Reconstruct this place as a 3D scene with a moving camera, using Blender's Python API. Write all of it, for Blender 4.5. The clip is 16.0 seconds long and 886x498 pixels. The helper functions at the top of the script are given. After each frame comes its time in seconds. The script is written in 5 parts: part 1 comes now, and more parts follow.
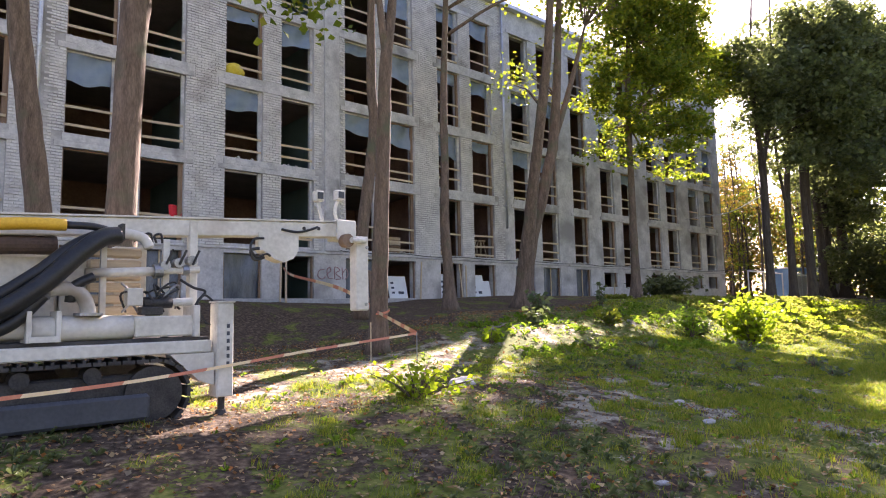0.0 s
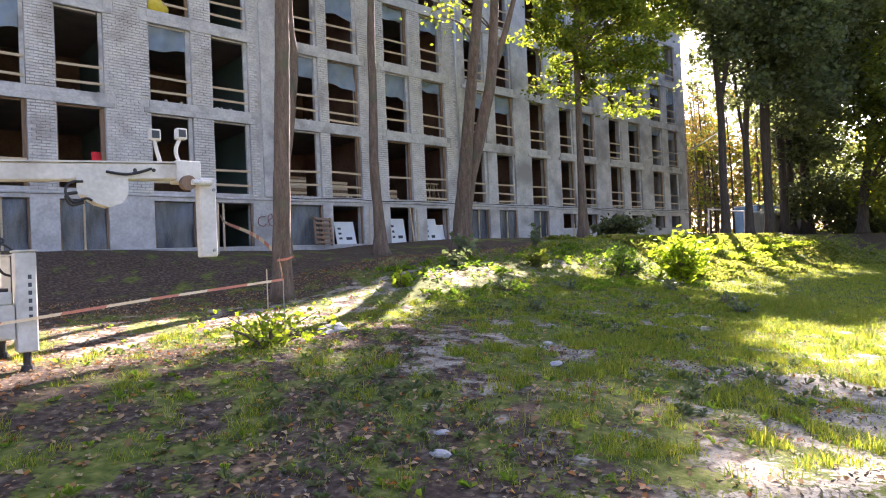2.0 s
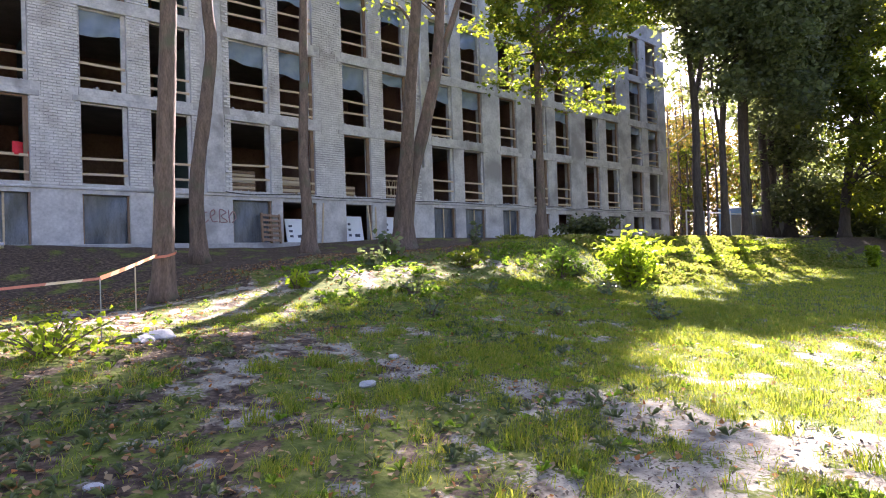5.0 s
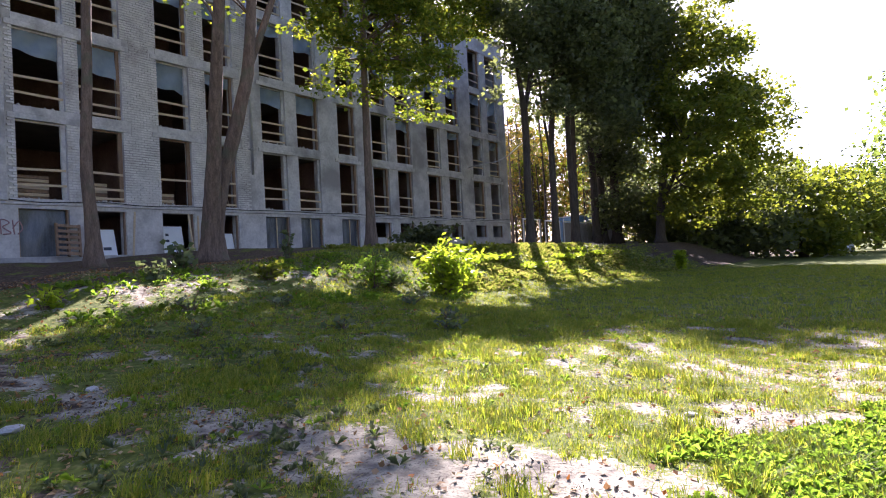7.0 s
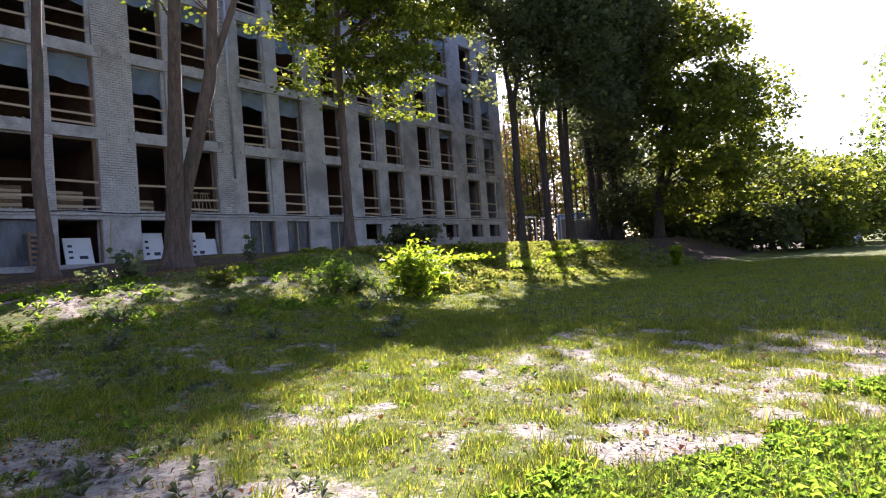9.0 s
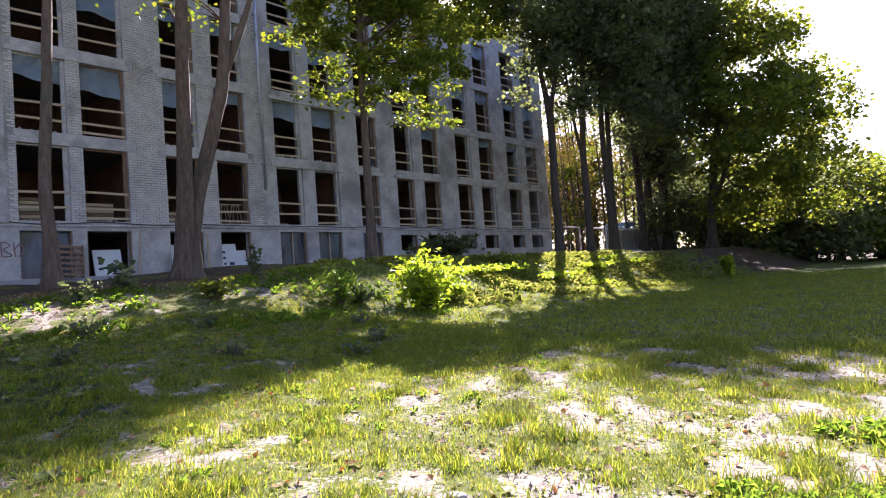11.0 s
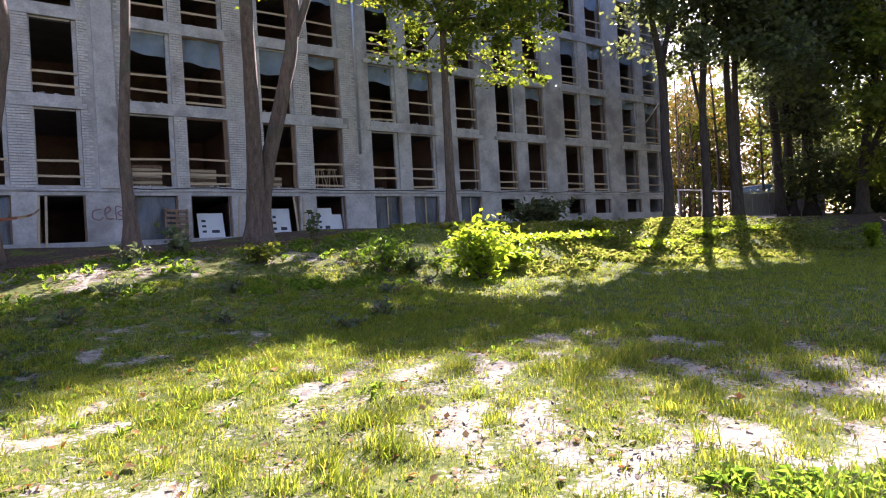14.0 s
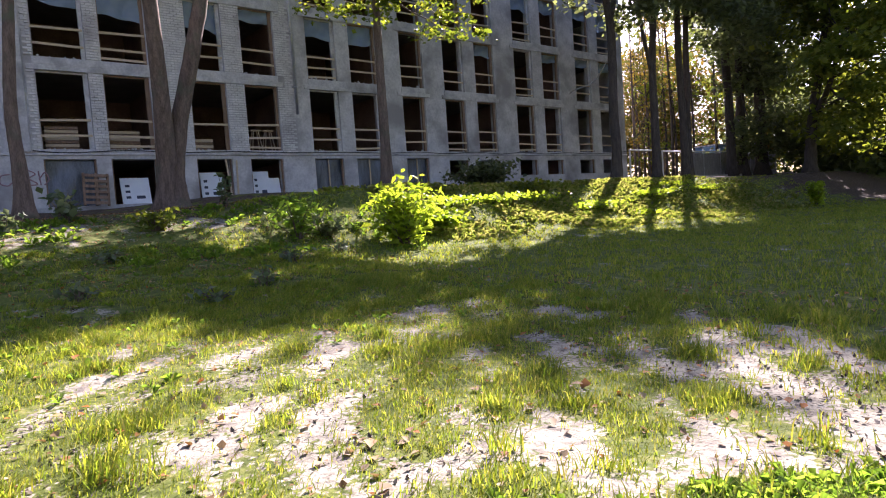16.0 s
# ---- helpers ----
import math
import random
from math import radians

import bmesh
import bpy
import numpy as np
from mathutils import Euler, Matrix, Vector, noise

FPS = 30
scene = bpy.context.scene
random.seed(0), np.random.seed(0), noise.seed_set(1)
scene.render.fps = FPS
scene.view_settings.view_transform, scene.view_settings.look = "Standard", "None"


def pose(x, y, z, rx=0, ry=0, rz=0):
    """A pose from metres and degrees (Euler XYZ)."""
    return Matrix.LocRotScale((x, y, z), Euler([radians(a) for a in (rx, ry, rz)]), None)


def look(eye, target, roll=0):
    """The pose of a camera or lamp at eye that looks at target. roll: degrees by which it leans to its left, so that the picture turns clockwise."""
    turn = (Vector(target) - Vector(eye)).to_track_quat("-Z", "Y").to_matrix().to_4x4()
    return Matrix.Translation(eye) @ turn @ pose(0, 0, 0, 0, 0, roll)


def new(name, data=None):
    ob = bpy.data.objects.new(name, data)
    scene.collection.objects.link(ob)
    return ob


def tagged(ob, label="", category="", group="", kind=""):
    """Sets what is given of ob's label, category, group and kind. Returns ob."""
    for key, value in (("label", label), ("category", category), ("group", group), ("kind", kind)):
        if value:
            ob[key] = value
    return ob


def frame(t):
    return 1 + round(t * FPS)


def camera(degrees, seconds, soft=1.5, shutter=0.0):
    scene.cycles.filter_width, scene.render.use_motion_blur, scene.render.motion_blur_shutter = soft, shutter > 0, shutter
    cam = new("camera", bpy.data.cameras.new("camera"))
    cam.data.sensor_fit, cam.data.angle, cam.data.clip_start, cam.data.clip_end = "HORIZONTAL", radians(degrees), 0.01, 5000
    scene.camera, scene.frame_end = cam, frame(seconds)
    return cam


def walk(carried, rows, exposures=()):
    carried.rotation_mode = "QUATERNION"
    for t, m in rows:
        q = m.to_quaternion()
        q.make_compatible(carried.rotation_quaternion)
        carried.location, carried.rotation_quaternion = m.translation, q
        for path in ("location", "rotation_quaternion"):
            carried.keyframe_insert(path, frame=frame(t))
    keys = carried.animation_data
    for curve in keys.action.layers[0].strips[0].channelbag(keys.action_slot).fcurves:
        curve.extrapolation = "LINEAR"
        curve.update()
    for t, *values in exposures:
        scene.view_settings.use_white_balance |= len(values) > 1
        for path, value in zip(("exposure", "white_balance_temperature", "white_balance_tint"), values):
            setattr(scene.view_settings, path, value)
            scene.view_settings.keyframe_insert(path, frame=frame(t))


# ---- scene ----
cam = camera(70.1, 16.0, 1.1)
PATH = [
    (0, (-1.417, 0.577, 1.628), (-0.106, 2.074, 1.827), -1.2),
    (0.5, (-1.097, 0.356, 1.628), (0.129, 1.923, 1.823), -0.9),
    (1, (-0.697, 0.205, 1.617), (0.580, 1.737, 1.768), -1.5),
    (1.5, (-0.323, 0.070, 1.546), (0.994, 1.571, 1.656), -2.8),
    (2, (0.114, -0.159, 1.551), (1.464, 1.316, 1.575), -2.5),
    (2.5, (0.544, -0.200, 1.520), (1.988, 1.182, 1.503), -2.2),
    (3, (0.893, -0.353, 1.523), (2.189, 1.170, 1.568), -2.6),
    (3.2, (1.028, -0.410, 1.517), (2.287, 1.143, 1.549), -3.0),
    (5.3, (2.553, -0.569, 1.439), (3.934, 0.878, 1.466), -2.3),
    (5.5, (2.728, -0.601, 1.434), (4.130, 0.826, 1.470), -2.8),
    (6, (3.049, -0.816, 1.452), (4.532, 0.526, 1.495), -2.6),
    (6.5, (3.387, -0.966, 1.398), (5.018, 0.191, 1.444), -3.1),
    (7, (3.664, -1.184, 1.404), (5.299, -0.033, 1.441), -3.0),
    (7.5, (3.922, -1.402, 1.397), (5.613, -0.334, 1.431), -2.5),
    (8, (4.312, -1.534, 1.371), (6.116, -0.673, 1.399), -3.5),
    (8.5, (4.568, -1.707, 1.362), (6.280, -0.674, 1.364), -4.2),
    (8.7, (4.675, -1.753, 1.384), (6.331, -0.633, 1.395), -4.1),
    (10.8, (6.204, -2.103, 1.293), (7.725, -0.809, 1.382), -4.4),
    (11, (6.358, -2.160, 1.256), (7.859, -0.841, 1.346), -4.3),
    (11.5, (6.660, -2.364, 1.268), (8.151, -1.031, 1.307), -3.9),
    (12, (6.987, -2.436, 1.267), (8.535, -1.170, 1.299), -3.3),
    (12.5, (7.327, -2.592, 1.260), (8.777, -1.215, 1.253), -4.0),
    (13, (7.710, -2.706, 1.236), (9.126, -1.292, 1.221), -3.6),
    (13.5, (8.027, -2.771, 1.252), (9.359, -1.279, 1.266), -3.3),
    (14, (8.396, -2.903, 1.227), (9.580, -1.290, 1.230), -3.4),
    (14.5, (8.813, -2.919, 1.198), (10.065, -1.359, 1.188), -3.4),
    (15, (9.119, -2.973, 1.166), (10.320, -1.375, 1.094), -3.7),
    (15.5, (9.489, -2.996, 1.178), (10.647, -1.375, 1.004), -4.8),
    (16, (9.799, -2.898, 1.146), (11.053, -1.345, 1.028), -4.1),
]
EXPOSURES = [(0.0, 2.78, 6550, 33), (2.0, 3.0, 6250, 33), (3.0, 3.05, 6150, 34), (5.5, 2.84, 6000, 34), (6.5, 2.46, 5850, 35), (8.0, 1.93, 5750, 36), (11.0, 2.18, 5800, 36), (13.0, 2.2, 5850, 36), (14.5, 2.34, 5900, 37), (16.0, 2.14, 5900, 36)]
walk(cam, [(t, look(eye, aim, roll)) for t, eye, aim, roll in PATH], EXPOSURES)

# ---- world and light ----
SUN_AZ, SUN_EL = radians(30.0), radians(35.3)
world = bpy.data.worlds.new("world")
scene.world = world
world.use_nodes = True
wn = world.node_tree
sky = wn.nodes.new("ShaderNodeTexSky")
sky.sky_type = 'NISHITA'
sky.sun_disc = False
sky.sun_elevation = SUN_EL
sky.sun_rotation = math.pi / 2 - SUN_AZ
sky.air_density, sky.dust_density, sky.ozone_density = 1.0, 1.5, 1.0
wn.nodes["Background"].inputs[1].default_value = 0.058
wn.links.new(sky.outputs[0], wn.nodes["Background"].inputs[0])
sun = new("sun", bpy.data.lights.new("sun", 'SUN'))
sun.data.energy, sun.data.angle, sun.data.color = 5.0, radians(0.6), (1.0, 0.93, 0.80)
TO_SUN = Vector((math.cos(SUN_AZ) * math.cos(SUN_EL), math.sin(SUN_AZ) * math.cos(SUN_EL), math.sin(SUN_EL)))
sun.rotation_mode = 'QUATERNION'
sun.rotation_quaternion = TO_SUN.to_track_quat('Z', 'Y')
sun.location = TO_SUN * 60


# ---- materials ----
def surface(name, low, high, scale=6.0, fine=60.0, rough=0.85, metal=0.0, bump=0.25, stain=None, stain_at=0.62, stretch=(1, 1, 1), spec=0.4):
    """A surface that varies between two colours at a coarse and a fine scale, with relief, and stains if given."""
    m = bpy.data.materials.new(name)
    m.use_nodes = True
    n, l = m.node_tree.nodes, m.node_tree.links
    b = n["Principled BSDF"]
    tc, mp = n.new("ShaderNodeTexCoord"), n.new("ShaderNodeMapping")
    mp.inputs["Scale"].default_value = stretch
    l.new(tc.outputs["Object"], mp.inputs[0])
    a, f = n.new("ShaderNodeTexNoise"), n.new("ShaderNodeTexNoise")
    for tex, s, d in ((a, scale, 5), (f, fine, 3)):
        tex.inputs["Scale"].default_value, tex.inputs["Detail"].default_value = s, d
        l.new(mp.outputs[0], tex.inputs[0])
    add = n.new("ShaderNodeMath")
    add.operation = 'MULTIPLY_ADD'
    l.new(f.outputs[0], add.inputs[0])
    add.inputs[1].default_value = 0.45
    sc = n.new("ShaderNodeMath")
    sc.operation = 'MULTIPLY'
    l.new(a.outputs[0], sc.inputs[0])
    sc.inputs[1].default_value = 0.6
    l.new(sc.outputs[0], add.inputs[2])
    ramp = n.new("ShaderNodeValToRGB")
    ramp.color_ramp.elements[0].position, ramp.color_ramp.elements[1].position = 0.36, 0.68
    ramp.color_ramp.elements[0].color, ramp.color_ramp.elements[1].color = (*low, 1), (*high, 1)
    l.new(add.outputs[0], ramp.inputs[0])
    out = ramp.outputs[0]
    if stain:
        t = n.new("ShaderNodeTexNoise")
        t.inputs["Scale"].default_value, t.inputs["Detail"].default_value = scale * 0.35, 8
        l.new(tc.outputs["Object"], t.inputs[0])
        r2 = n.new("ShaderNodeValToRGB")
        r2.color_ramp.elements[0].position, r2.color_ramp.elements[1].position = stain_at - 0.08, stain_at + 0.08
        l.new(t.outputs[0], r2.inputs[0])
        mix = n.new("ShaderNodeMixRGB")
        l.new(r2.outputs[0], mix.inputs[0])
        l.new(out, mix.inputs[1])
        mix.inputs[2].default_value = (*stain, 1)
        out = mix.outputs[0]
    l.new(out, b.inputs["Base Color"])
    b.inputs["Roughness"].default_value, b.inputs["Metallic"].default_value = rough, metal
    b.inputs["Specular IOR Level"].default_value = spec
    if bump:
        bp = n.new("ShaderNodeBump")
        bp.inputs["Strength"].default_value, bp.inputs["Distance"].default_value = bump, 0.02
        l.new(add.outputs[0], bp.inputs["Height"])
        l.new(bp.outputs[0], b.inputs["Normal"])
    return m


def foliage(name, colours, through_colour, share=0.45, rough=0.5):
    """Leaves that let light through, each of its own tint."""
    m = bpy.data.materials.new(name)
    m.use_nodes = True
    n, l = m.node_tree.nodes, m.node_tree.links
    out = n["Material Output"]
    b = n["Principled BSDF"]
    geo = n.new("ShaderNodeNewGeometry")
    ramp = n.new("ShaderNodeValToRGB")
    while len(ramp.color_ramp.elements) < len(colours):
        ramp.color_ramp.elements.new(0.5)
    for i, (e, c) in enumerate(zip(ramp.color_ramp.elements, colours)):
        e.position, e.color = i / max(1, len(colours) - 1), (*c, 1)
    l.new(geo.outputs["Random Per Island"], ramp.inputs[0])
    l.new(ramp.outputs[0], b.inputs["Base Color"])
    b.inputs["Roughness"].default_value = rough
    b.inputs["Specular IOR Level"].default_value = 0.18
    tr, mul, mix = n.new("ShaderNodeBsdfTranslucent"), n.new("ShaderNodeMixRGB"), n.new("ShaderNodeMixShader")
    mul.blend_type, mul.inputs[0].default_value = 'MULTIPLY', 1.0
    l.new(ramp.outputs[0], mul.inputs[1])
    mul.inputs[2].default_value = (*through_colour, 1)
    l.new(mul.outputs[0], tr.inputs[0])
    mix.inputs[0].default_value = share
    l.new(b.outputs[0], mix.inputs[1])
    l.new(tr.outputs[0], mix.inputs[2])
    l.new(mix.outputs[0], out.inputs[0])
    return m


M = {
    "plaster": surface("grey_plaster", (0.38, 0.37, 0.36), (0.62, 0.605, 0.585), 1.6, 11, 0.92, bump=0.6, stain=(0.29, 0.275, 0.265), stain_at=0.58),
    "brick": surface("white_sand_lime_brick", (0.46, 0.45, 0.44), (0.74, 0.72, 0.69), 2.2, 14, 0.9, bump=0.4, stain=(0.33, 0.30, 0.29), stain_at=0.64),
    "lintel": surface("lintel_concrete", (0.38, 0.37, 0.365), (0.62, 0.605, 0.58), 2.5, 12, 0.9, bump=0.6, stain=(0.27, 0.26, 0.25)),
    "plinth": surface("plinth_render", (0.32, 0.315, 0.31), (0.49, 0.48, 0.47), 1.5, 12, 0.92, bump=0.3, stain=(0.22, 0.215, 0.21), stain_at=0.57),
    "room": surface("stripped_room_plaster", (0.15, 0.085, 0.06), (0.27, 0.17, 0.12), 0.9, 12, 0.95, bump=0.2, stain=(0.10, 0.055, 0.045)),
    "room_teal": surface("teal_room_paint", (0.09, 0.16, 0.15), (0.14, 0.22, 0.20), 0.8, 14, 0.8, bump=0.15, stain=(0.10, 0.09, 0.08)),
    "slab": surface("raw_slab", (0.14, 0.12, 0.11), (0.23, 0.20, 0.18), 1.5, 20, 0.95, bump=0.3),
    "plank": surface("pale_pine_plank", (0.42, 0.32, 0.20), (0.58, 0.47, 0.32), 3, 50, 0.75, bump=0.2, stretch=(0.3, 3, 6)),
    "oldwood": surface("weathered_wood", (0.16, 0.10, 0.065), (0.30, 0.20, 0.13), 3, 40, 0.85, bump=0.35, stretch=(6, 6, 0.6)),
    "darkwood": surface("dark_wood", (0.06, 0.04, 0.03), (0.12, 0.08, 0.06), 4, 40, 0.85, bump=0.3),
    "zinc": surface("zinc_sheet", (0.42, 0.43, 0.45), (0.60, 0.61, 0.63), 2, 30, 0.45, metal=0.7, bump=0.1),
    "rail": surface("roof_edge_sheet", (0.45, 0.45, 0.45), (0.62, 0.61, 0.60), 2, 30, 0.6, bump=0.15),
    "bark": surface("lime_bark", (0.070, 0.048, 0.034), (0.20, 0.142, 0.10), 5, 28, 0.95, bump=1.0, stain=(0.10, 0.10, 0.06), stretch=(2.2, 2.2, 0.45)),
    "bark_dark": surface("dark_bark", (0.035, 0.027, 0.022), (0.09, 0.07, 0.055), 5, 25, 0.95, bump=1.0, stretch=(2.2, 2.2, 0.45)),
    "white_paint": surface("cream_machine_paint", (0.50, 0.475, 0.40), (0.70, 0.67, 0.585), 3, 22, 0.5, bump=0.08, stain=(0.30, 0.25, 0.19), stain_at=0.62),
    "steel": surface("worn_steel", (0.22, 0.22, 0.22), (0.42, 0.42, 0.42), 6, 60, 0.4, metal=0.8, bump=0.1),
    "dark_steel": surface("oily_track_steel", (0.025, 0.024, 0.024), (0.075, 0.07, 0.065), 6, 60, 0.6, metal=0.3, bump=0.3),
    "grey_paint": surface("slate_machine_paint", (0.045, 0.049, 0.055), (0.075, 0.08, 0.088), 3, 30, 0.6, bump=0.1, stain=(0.10, 0.08, 0.06)),
    "rubber": surface("black_rubber_hose", (0.012, 0.012, 0.012), (0.03, 0.03, 0.03), 6, 60, 0.42, bump=0.08),
    "yellow": surface("amber_hose_sleeve", (0.62, 0.33, 0.02), (0.80, 0.48, 0.04), 5, 40, 0.55, bump=0.05),
    "board_white": surface("white_foam_board", (0.70, 0.74, 0.78), (0.80, 0.83, 0.86), 3, 30, 0.6, bump=0.05),
    "ink": surface("dark_print", (0.04, 0.05, 0.08), (0.06, 0.07, 0.10), 5, 40, 0.7, bump=0),
    "graffiti": surface("faded_red_spray", (0.27, 0.15, 0.16), (0.34, 0.20, 0.20), 5, 40, 0.8, bump=0),
    "tape_red": surface("red_barrier_tape", (0.50, 0.15, 0.075), (0.60, 0.22, 0.11), 5, 40, 0.5, bump=0),
    "tape_white": surface("white_barrier_tape", (0.70, 0.50, 0.24), (0.78, 0.60, 0.36), 5, 40, 0.5, bump=0),
    "stone": surface("pale_concrete_lump", (0.34, 0.32, 0.30), (0.50, 0.48, 0.45), 6, 50, 0.95, bump=0.6),
    "blue_sheet": surface("blue_container_paint", (0.10, 0.20, 0.34), (0.15, 0.27, 0.42), 2, 30, 0.6, bump=0.1),
    "fence_board": surface("weathered_grey_boards", (0.15, 0.145, 0.14), (0.29, 0.28, 0.265), 3, 30, 0.9, bump=0.3, stretch=(5, 5, 0.6)),
    "car_white": surface("white_car_paint", (0.66, 0.67, 0.68), (0.74, 0.75, 0.76), 3, 30, 0.25, bump=0),
    "car_silver": surface("silver_car_paint", (0.40, 0.41, 0.43), (0.48, 0.49, 0.51), 3, 30, 0.3, metal=0.5, bump=0),
    "car_glass": surface("dark_car_glass", (0.02, 0.024, 0.028), (0.03, 0.034, 0.038), 3, 30, 0.08, bump=0),
    "yellow_bag": surface("yellow_bag", (0.55, 0.42, 0.03), (0.70, 0.55, 0.06), 5, 40, 0.6, bump=0.2),
    "red_cloth": surface("red_cloth", (0.55, 0.02, 0.03), (0.70, 0.04, 0.05), 5, 40, 0.8, bump=0.2),
    "leaf_sun": foliage("maple_leaves", [(0.055, 0.085, 0.012), (0.085, 0.12, 0.016), (0.12, 0.15, 0.02), (0.17, 0.17, 0.025)], (2.4, 2.35, 1.0), 0.46),
    # Darker leaf tints hold the backlit look of trees against the sun.
    "leaf_dark": foliage("dark_leaves", [(0.050, 0.060, 0.034), (0.072, 0.086, 0.044), (0.105, 0.120, 0.058)], (3.0, 3.0, 1.7), 0.42),
    "leaf_mid": foliage("chestnut_leaves", [(0.055, 0.078, 0.016), (0.085, 0.108, 0.022), (0.13, 0.145, 0.032)], (3.0, 2.8, 0.9), 0.48),
    "leaf_gold": foliage("golden_leaves", [(0.15, 0.105, 0.022), (0.19, 0.14, 0.03), (0.08, 0.09, 0.02), (0.06, 0.075, 0.02)], (1.9, 1.7, 0.9), 0.42),
    "leaf_willow": foliage("willow_leaves", [(0.09, 0.13, 0.04), (0.13, 0.18, 0.05), (0.17, 0.22, 0.07)], (2.2, 2.2, 1.2), 0.4),
    "leaf_bush": foliage("bush_leaves", [(0.085, 0.13, 0.014), (0.12, 0.17, 0.018), (0.16, 0.20, 0.025)], (3.8, 3.6, 1.0), 0.58),
    "leaf_weed": foliage("weed_leaves", [(0.062, 0.112, 0.019), (0.095, 0.155, 0.029), (0.15, 0.197, 0.045)], (3.2, 3.2, 1.0), 0.51, 0.4),
    "leaf_grey": foliage("grey_green_weed_leaves", [(0.07, 0.10, 0.045), (0.11, 0.14, 0.07), (0.14, 0.16, 0.09)], (2.0, 2.0, 1.2), 0.35),
    "leaf_cover": foliage("ground_cover_leaves", [(0.10, 0.15, 0.025), (0.15, 0.19, 0.04), (0.21, 0.225, 0.07), (0.29, 0.27, 0.14)], (2.2, 2.1, 1.0), 0.42),
    "grass": foliage("grass_blades", [(0.074, 0.117, 0.017), (0.112, 0.155, 0.021), (0.168, 0.194, 0.029), (0.245, 0.225, 0.066)], (3.0, 2.88, 0.95), 0.54, 0.6),
    "crumb": foliage("soil_crumbs", [(0.06, 0.045, 0.035), (0.13, 0.10, 0.075), (0.24, 0.20, 0.16)], (1, 1, 1), 0.05, 0.9),
    "litter": foliage("fallen_leaves", [(0.16, 0.085, 0.03), (0.28, 0.19, 0.09), (0.40, 0.31, 0.18), (0.36, 0.13, 0.025), (0.22, 0.17, 0.11)], (1.5, 1.3, 1.0), 0.2, 0.7),
}


def film_material():
    m = bpy.data.materials.new("plastic_film")
    m.use_nodes = True
    n, l = m.node_tree.nodes, m.node_tree.links
    b = n["Principled BSDF"]
    tex = n.new("ShaderNodeTexNoise")
    tex.inputs["Scale"].default_value, tex.inputs["Detail"].default_value = 3, 4
    tc = n.new("ShaderNodeTexCoord")
    l.new(tc.outputs["Object"], tex.inputs[0])
    ramp = n.new("ShaderNodeValToRGB")
    # Film's own pale blue, deepened in the colour for reflected sky.
    ramp.color_ramp.elements[0].color, ramp.color_ramp.elements[1].color = (0.24, 0.34, 0.48, 1), (0.50, 0.60, 0.70, 1)
    l.new(tex.outputs[0], ramp.inputs[0])
    l.new(ramp.outputs[0], b.inputs["Base Color"])
    b.inputs["Roughness"].default_value = 0.25
    b.inputs["Alpha"].default_value = 0.55
    bp = n.new("ShaderNodeBump")
    bp.inputs["Strength"].default_value = 0.6
    l.new(tex.outputs[0], bp.inputs["Height"])
    l.new(bp.outputs[0], b.inputs["Normal"])
    return m


M["film"] = film_material()
M["dark_film"] = surface("dark_plastic_sheet", (0.05, 0.06, 0.075), (0.12, 0.14, 0.17), 2.5, 18, 0.22, bump=0.8, stretch=(3, 3, 0.6), spec=0.6)


# ---- mesh helpers ----
def mesh_object(name, verts, faces, material, parent=None, label="", smooth=False):
    me = bpy.data.meshes.new(name)
    me.from_pydata(verts, [], faces)
    me.materials.append(material)
    if smooth:
        me.polygons.foreach_set("use_smooth", [True] * len(me.polygons))
    ob = new(name, me)
    if parent:
        ob.parent = parent
    if label:
        ob["label"] = label
    return ob


def part(name, bm, material, parent=None, label="", smooth=False):
    me = bpy.data.meshes.new(name)
    bmesh.ops.recalc_face_normals(bm, faces=bm.faces[:])
    bm.to_mesh(me)
    bm.free()
    me.materials.append(material)
    if smooth:
        me.polygons.foreach_set("use_smooth", [True] * len(me.polygons))
    ob = new(name, me)
    if parent:
        ob.parent = parent
    if label:
        ob["label"] = label
    return ob


def thing(name, x, y, z, label, category, group="", kind="", rz=0.0):
    ob = new(name)
    ob.matrix_world = pose(x, y, z, 0, 0, rz)
    ob.empty_display_size = 0.2
    return tagged(ob, label, category, group, kind)


def box(bm, x0, x1, y0, y1, z0, z1, bevel=0.0, m=None):
    r = bmesh.ops.create_cube(bm, size=1.0)
    vs = r["verts"]
    bmesh.ops.scale(bm, vec=(x1 - x0, y1 - y0, z1 - z0), verts=vs)
    bmesh.ops.translate(bm, vec=((x0 + x1) / 2, (y0 + y1) / 2, (z0 + z1) / 2), verts=vs)
    if bevel:
        es = list({e for v in vs for e in v.link_edges})
        r = bmesh.ops.bevel(bm, geom=es, offset=bevel, segments=1, affect='EDGES', profile=0.5)
        vs = list({v for f in r["faces"] for v in f.verts} | {v for v in vs if v.is_valid})
    if m is not None:
        bmesh.ops.transform(bm, matrix=m, verts=[v for v in vs if v.is_valid])
    return vs


def make_box(*a, **k):
    bm = bmesh.new()
    box(bm, *a, **k)
    return bm


def rod(bm, a, b, r, r2=None, seg=10):
    a, b = Vector(a), Vector(b)
    d = b - a
    m = Matrix.Translation((a + b) / 2) @ d.to_track_quat('Z', 'Y').to_matrix().to_4x4()
    bmesh.ops.create_cone(bm, cap_ends=True, segments=seg, radius1=r, radius2=r if r2 is None else r2, depth=d.length, matrix=m)


def make_rod(*a, **k):
    bm = bmesh.new()
    rod(bm, *a, **k)
    return bm


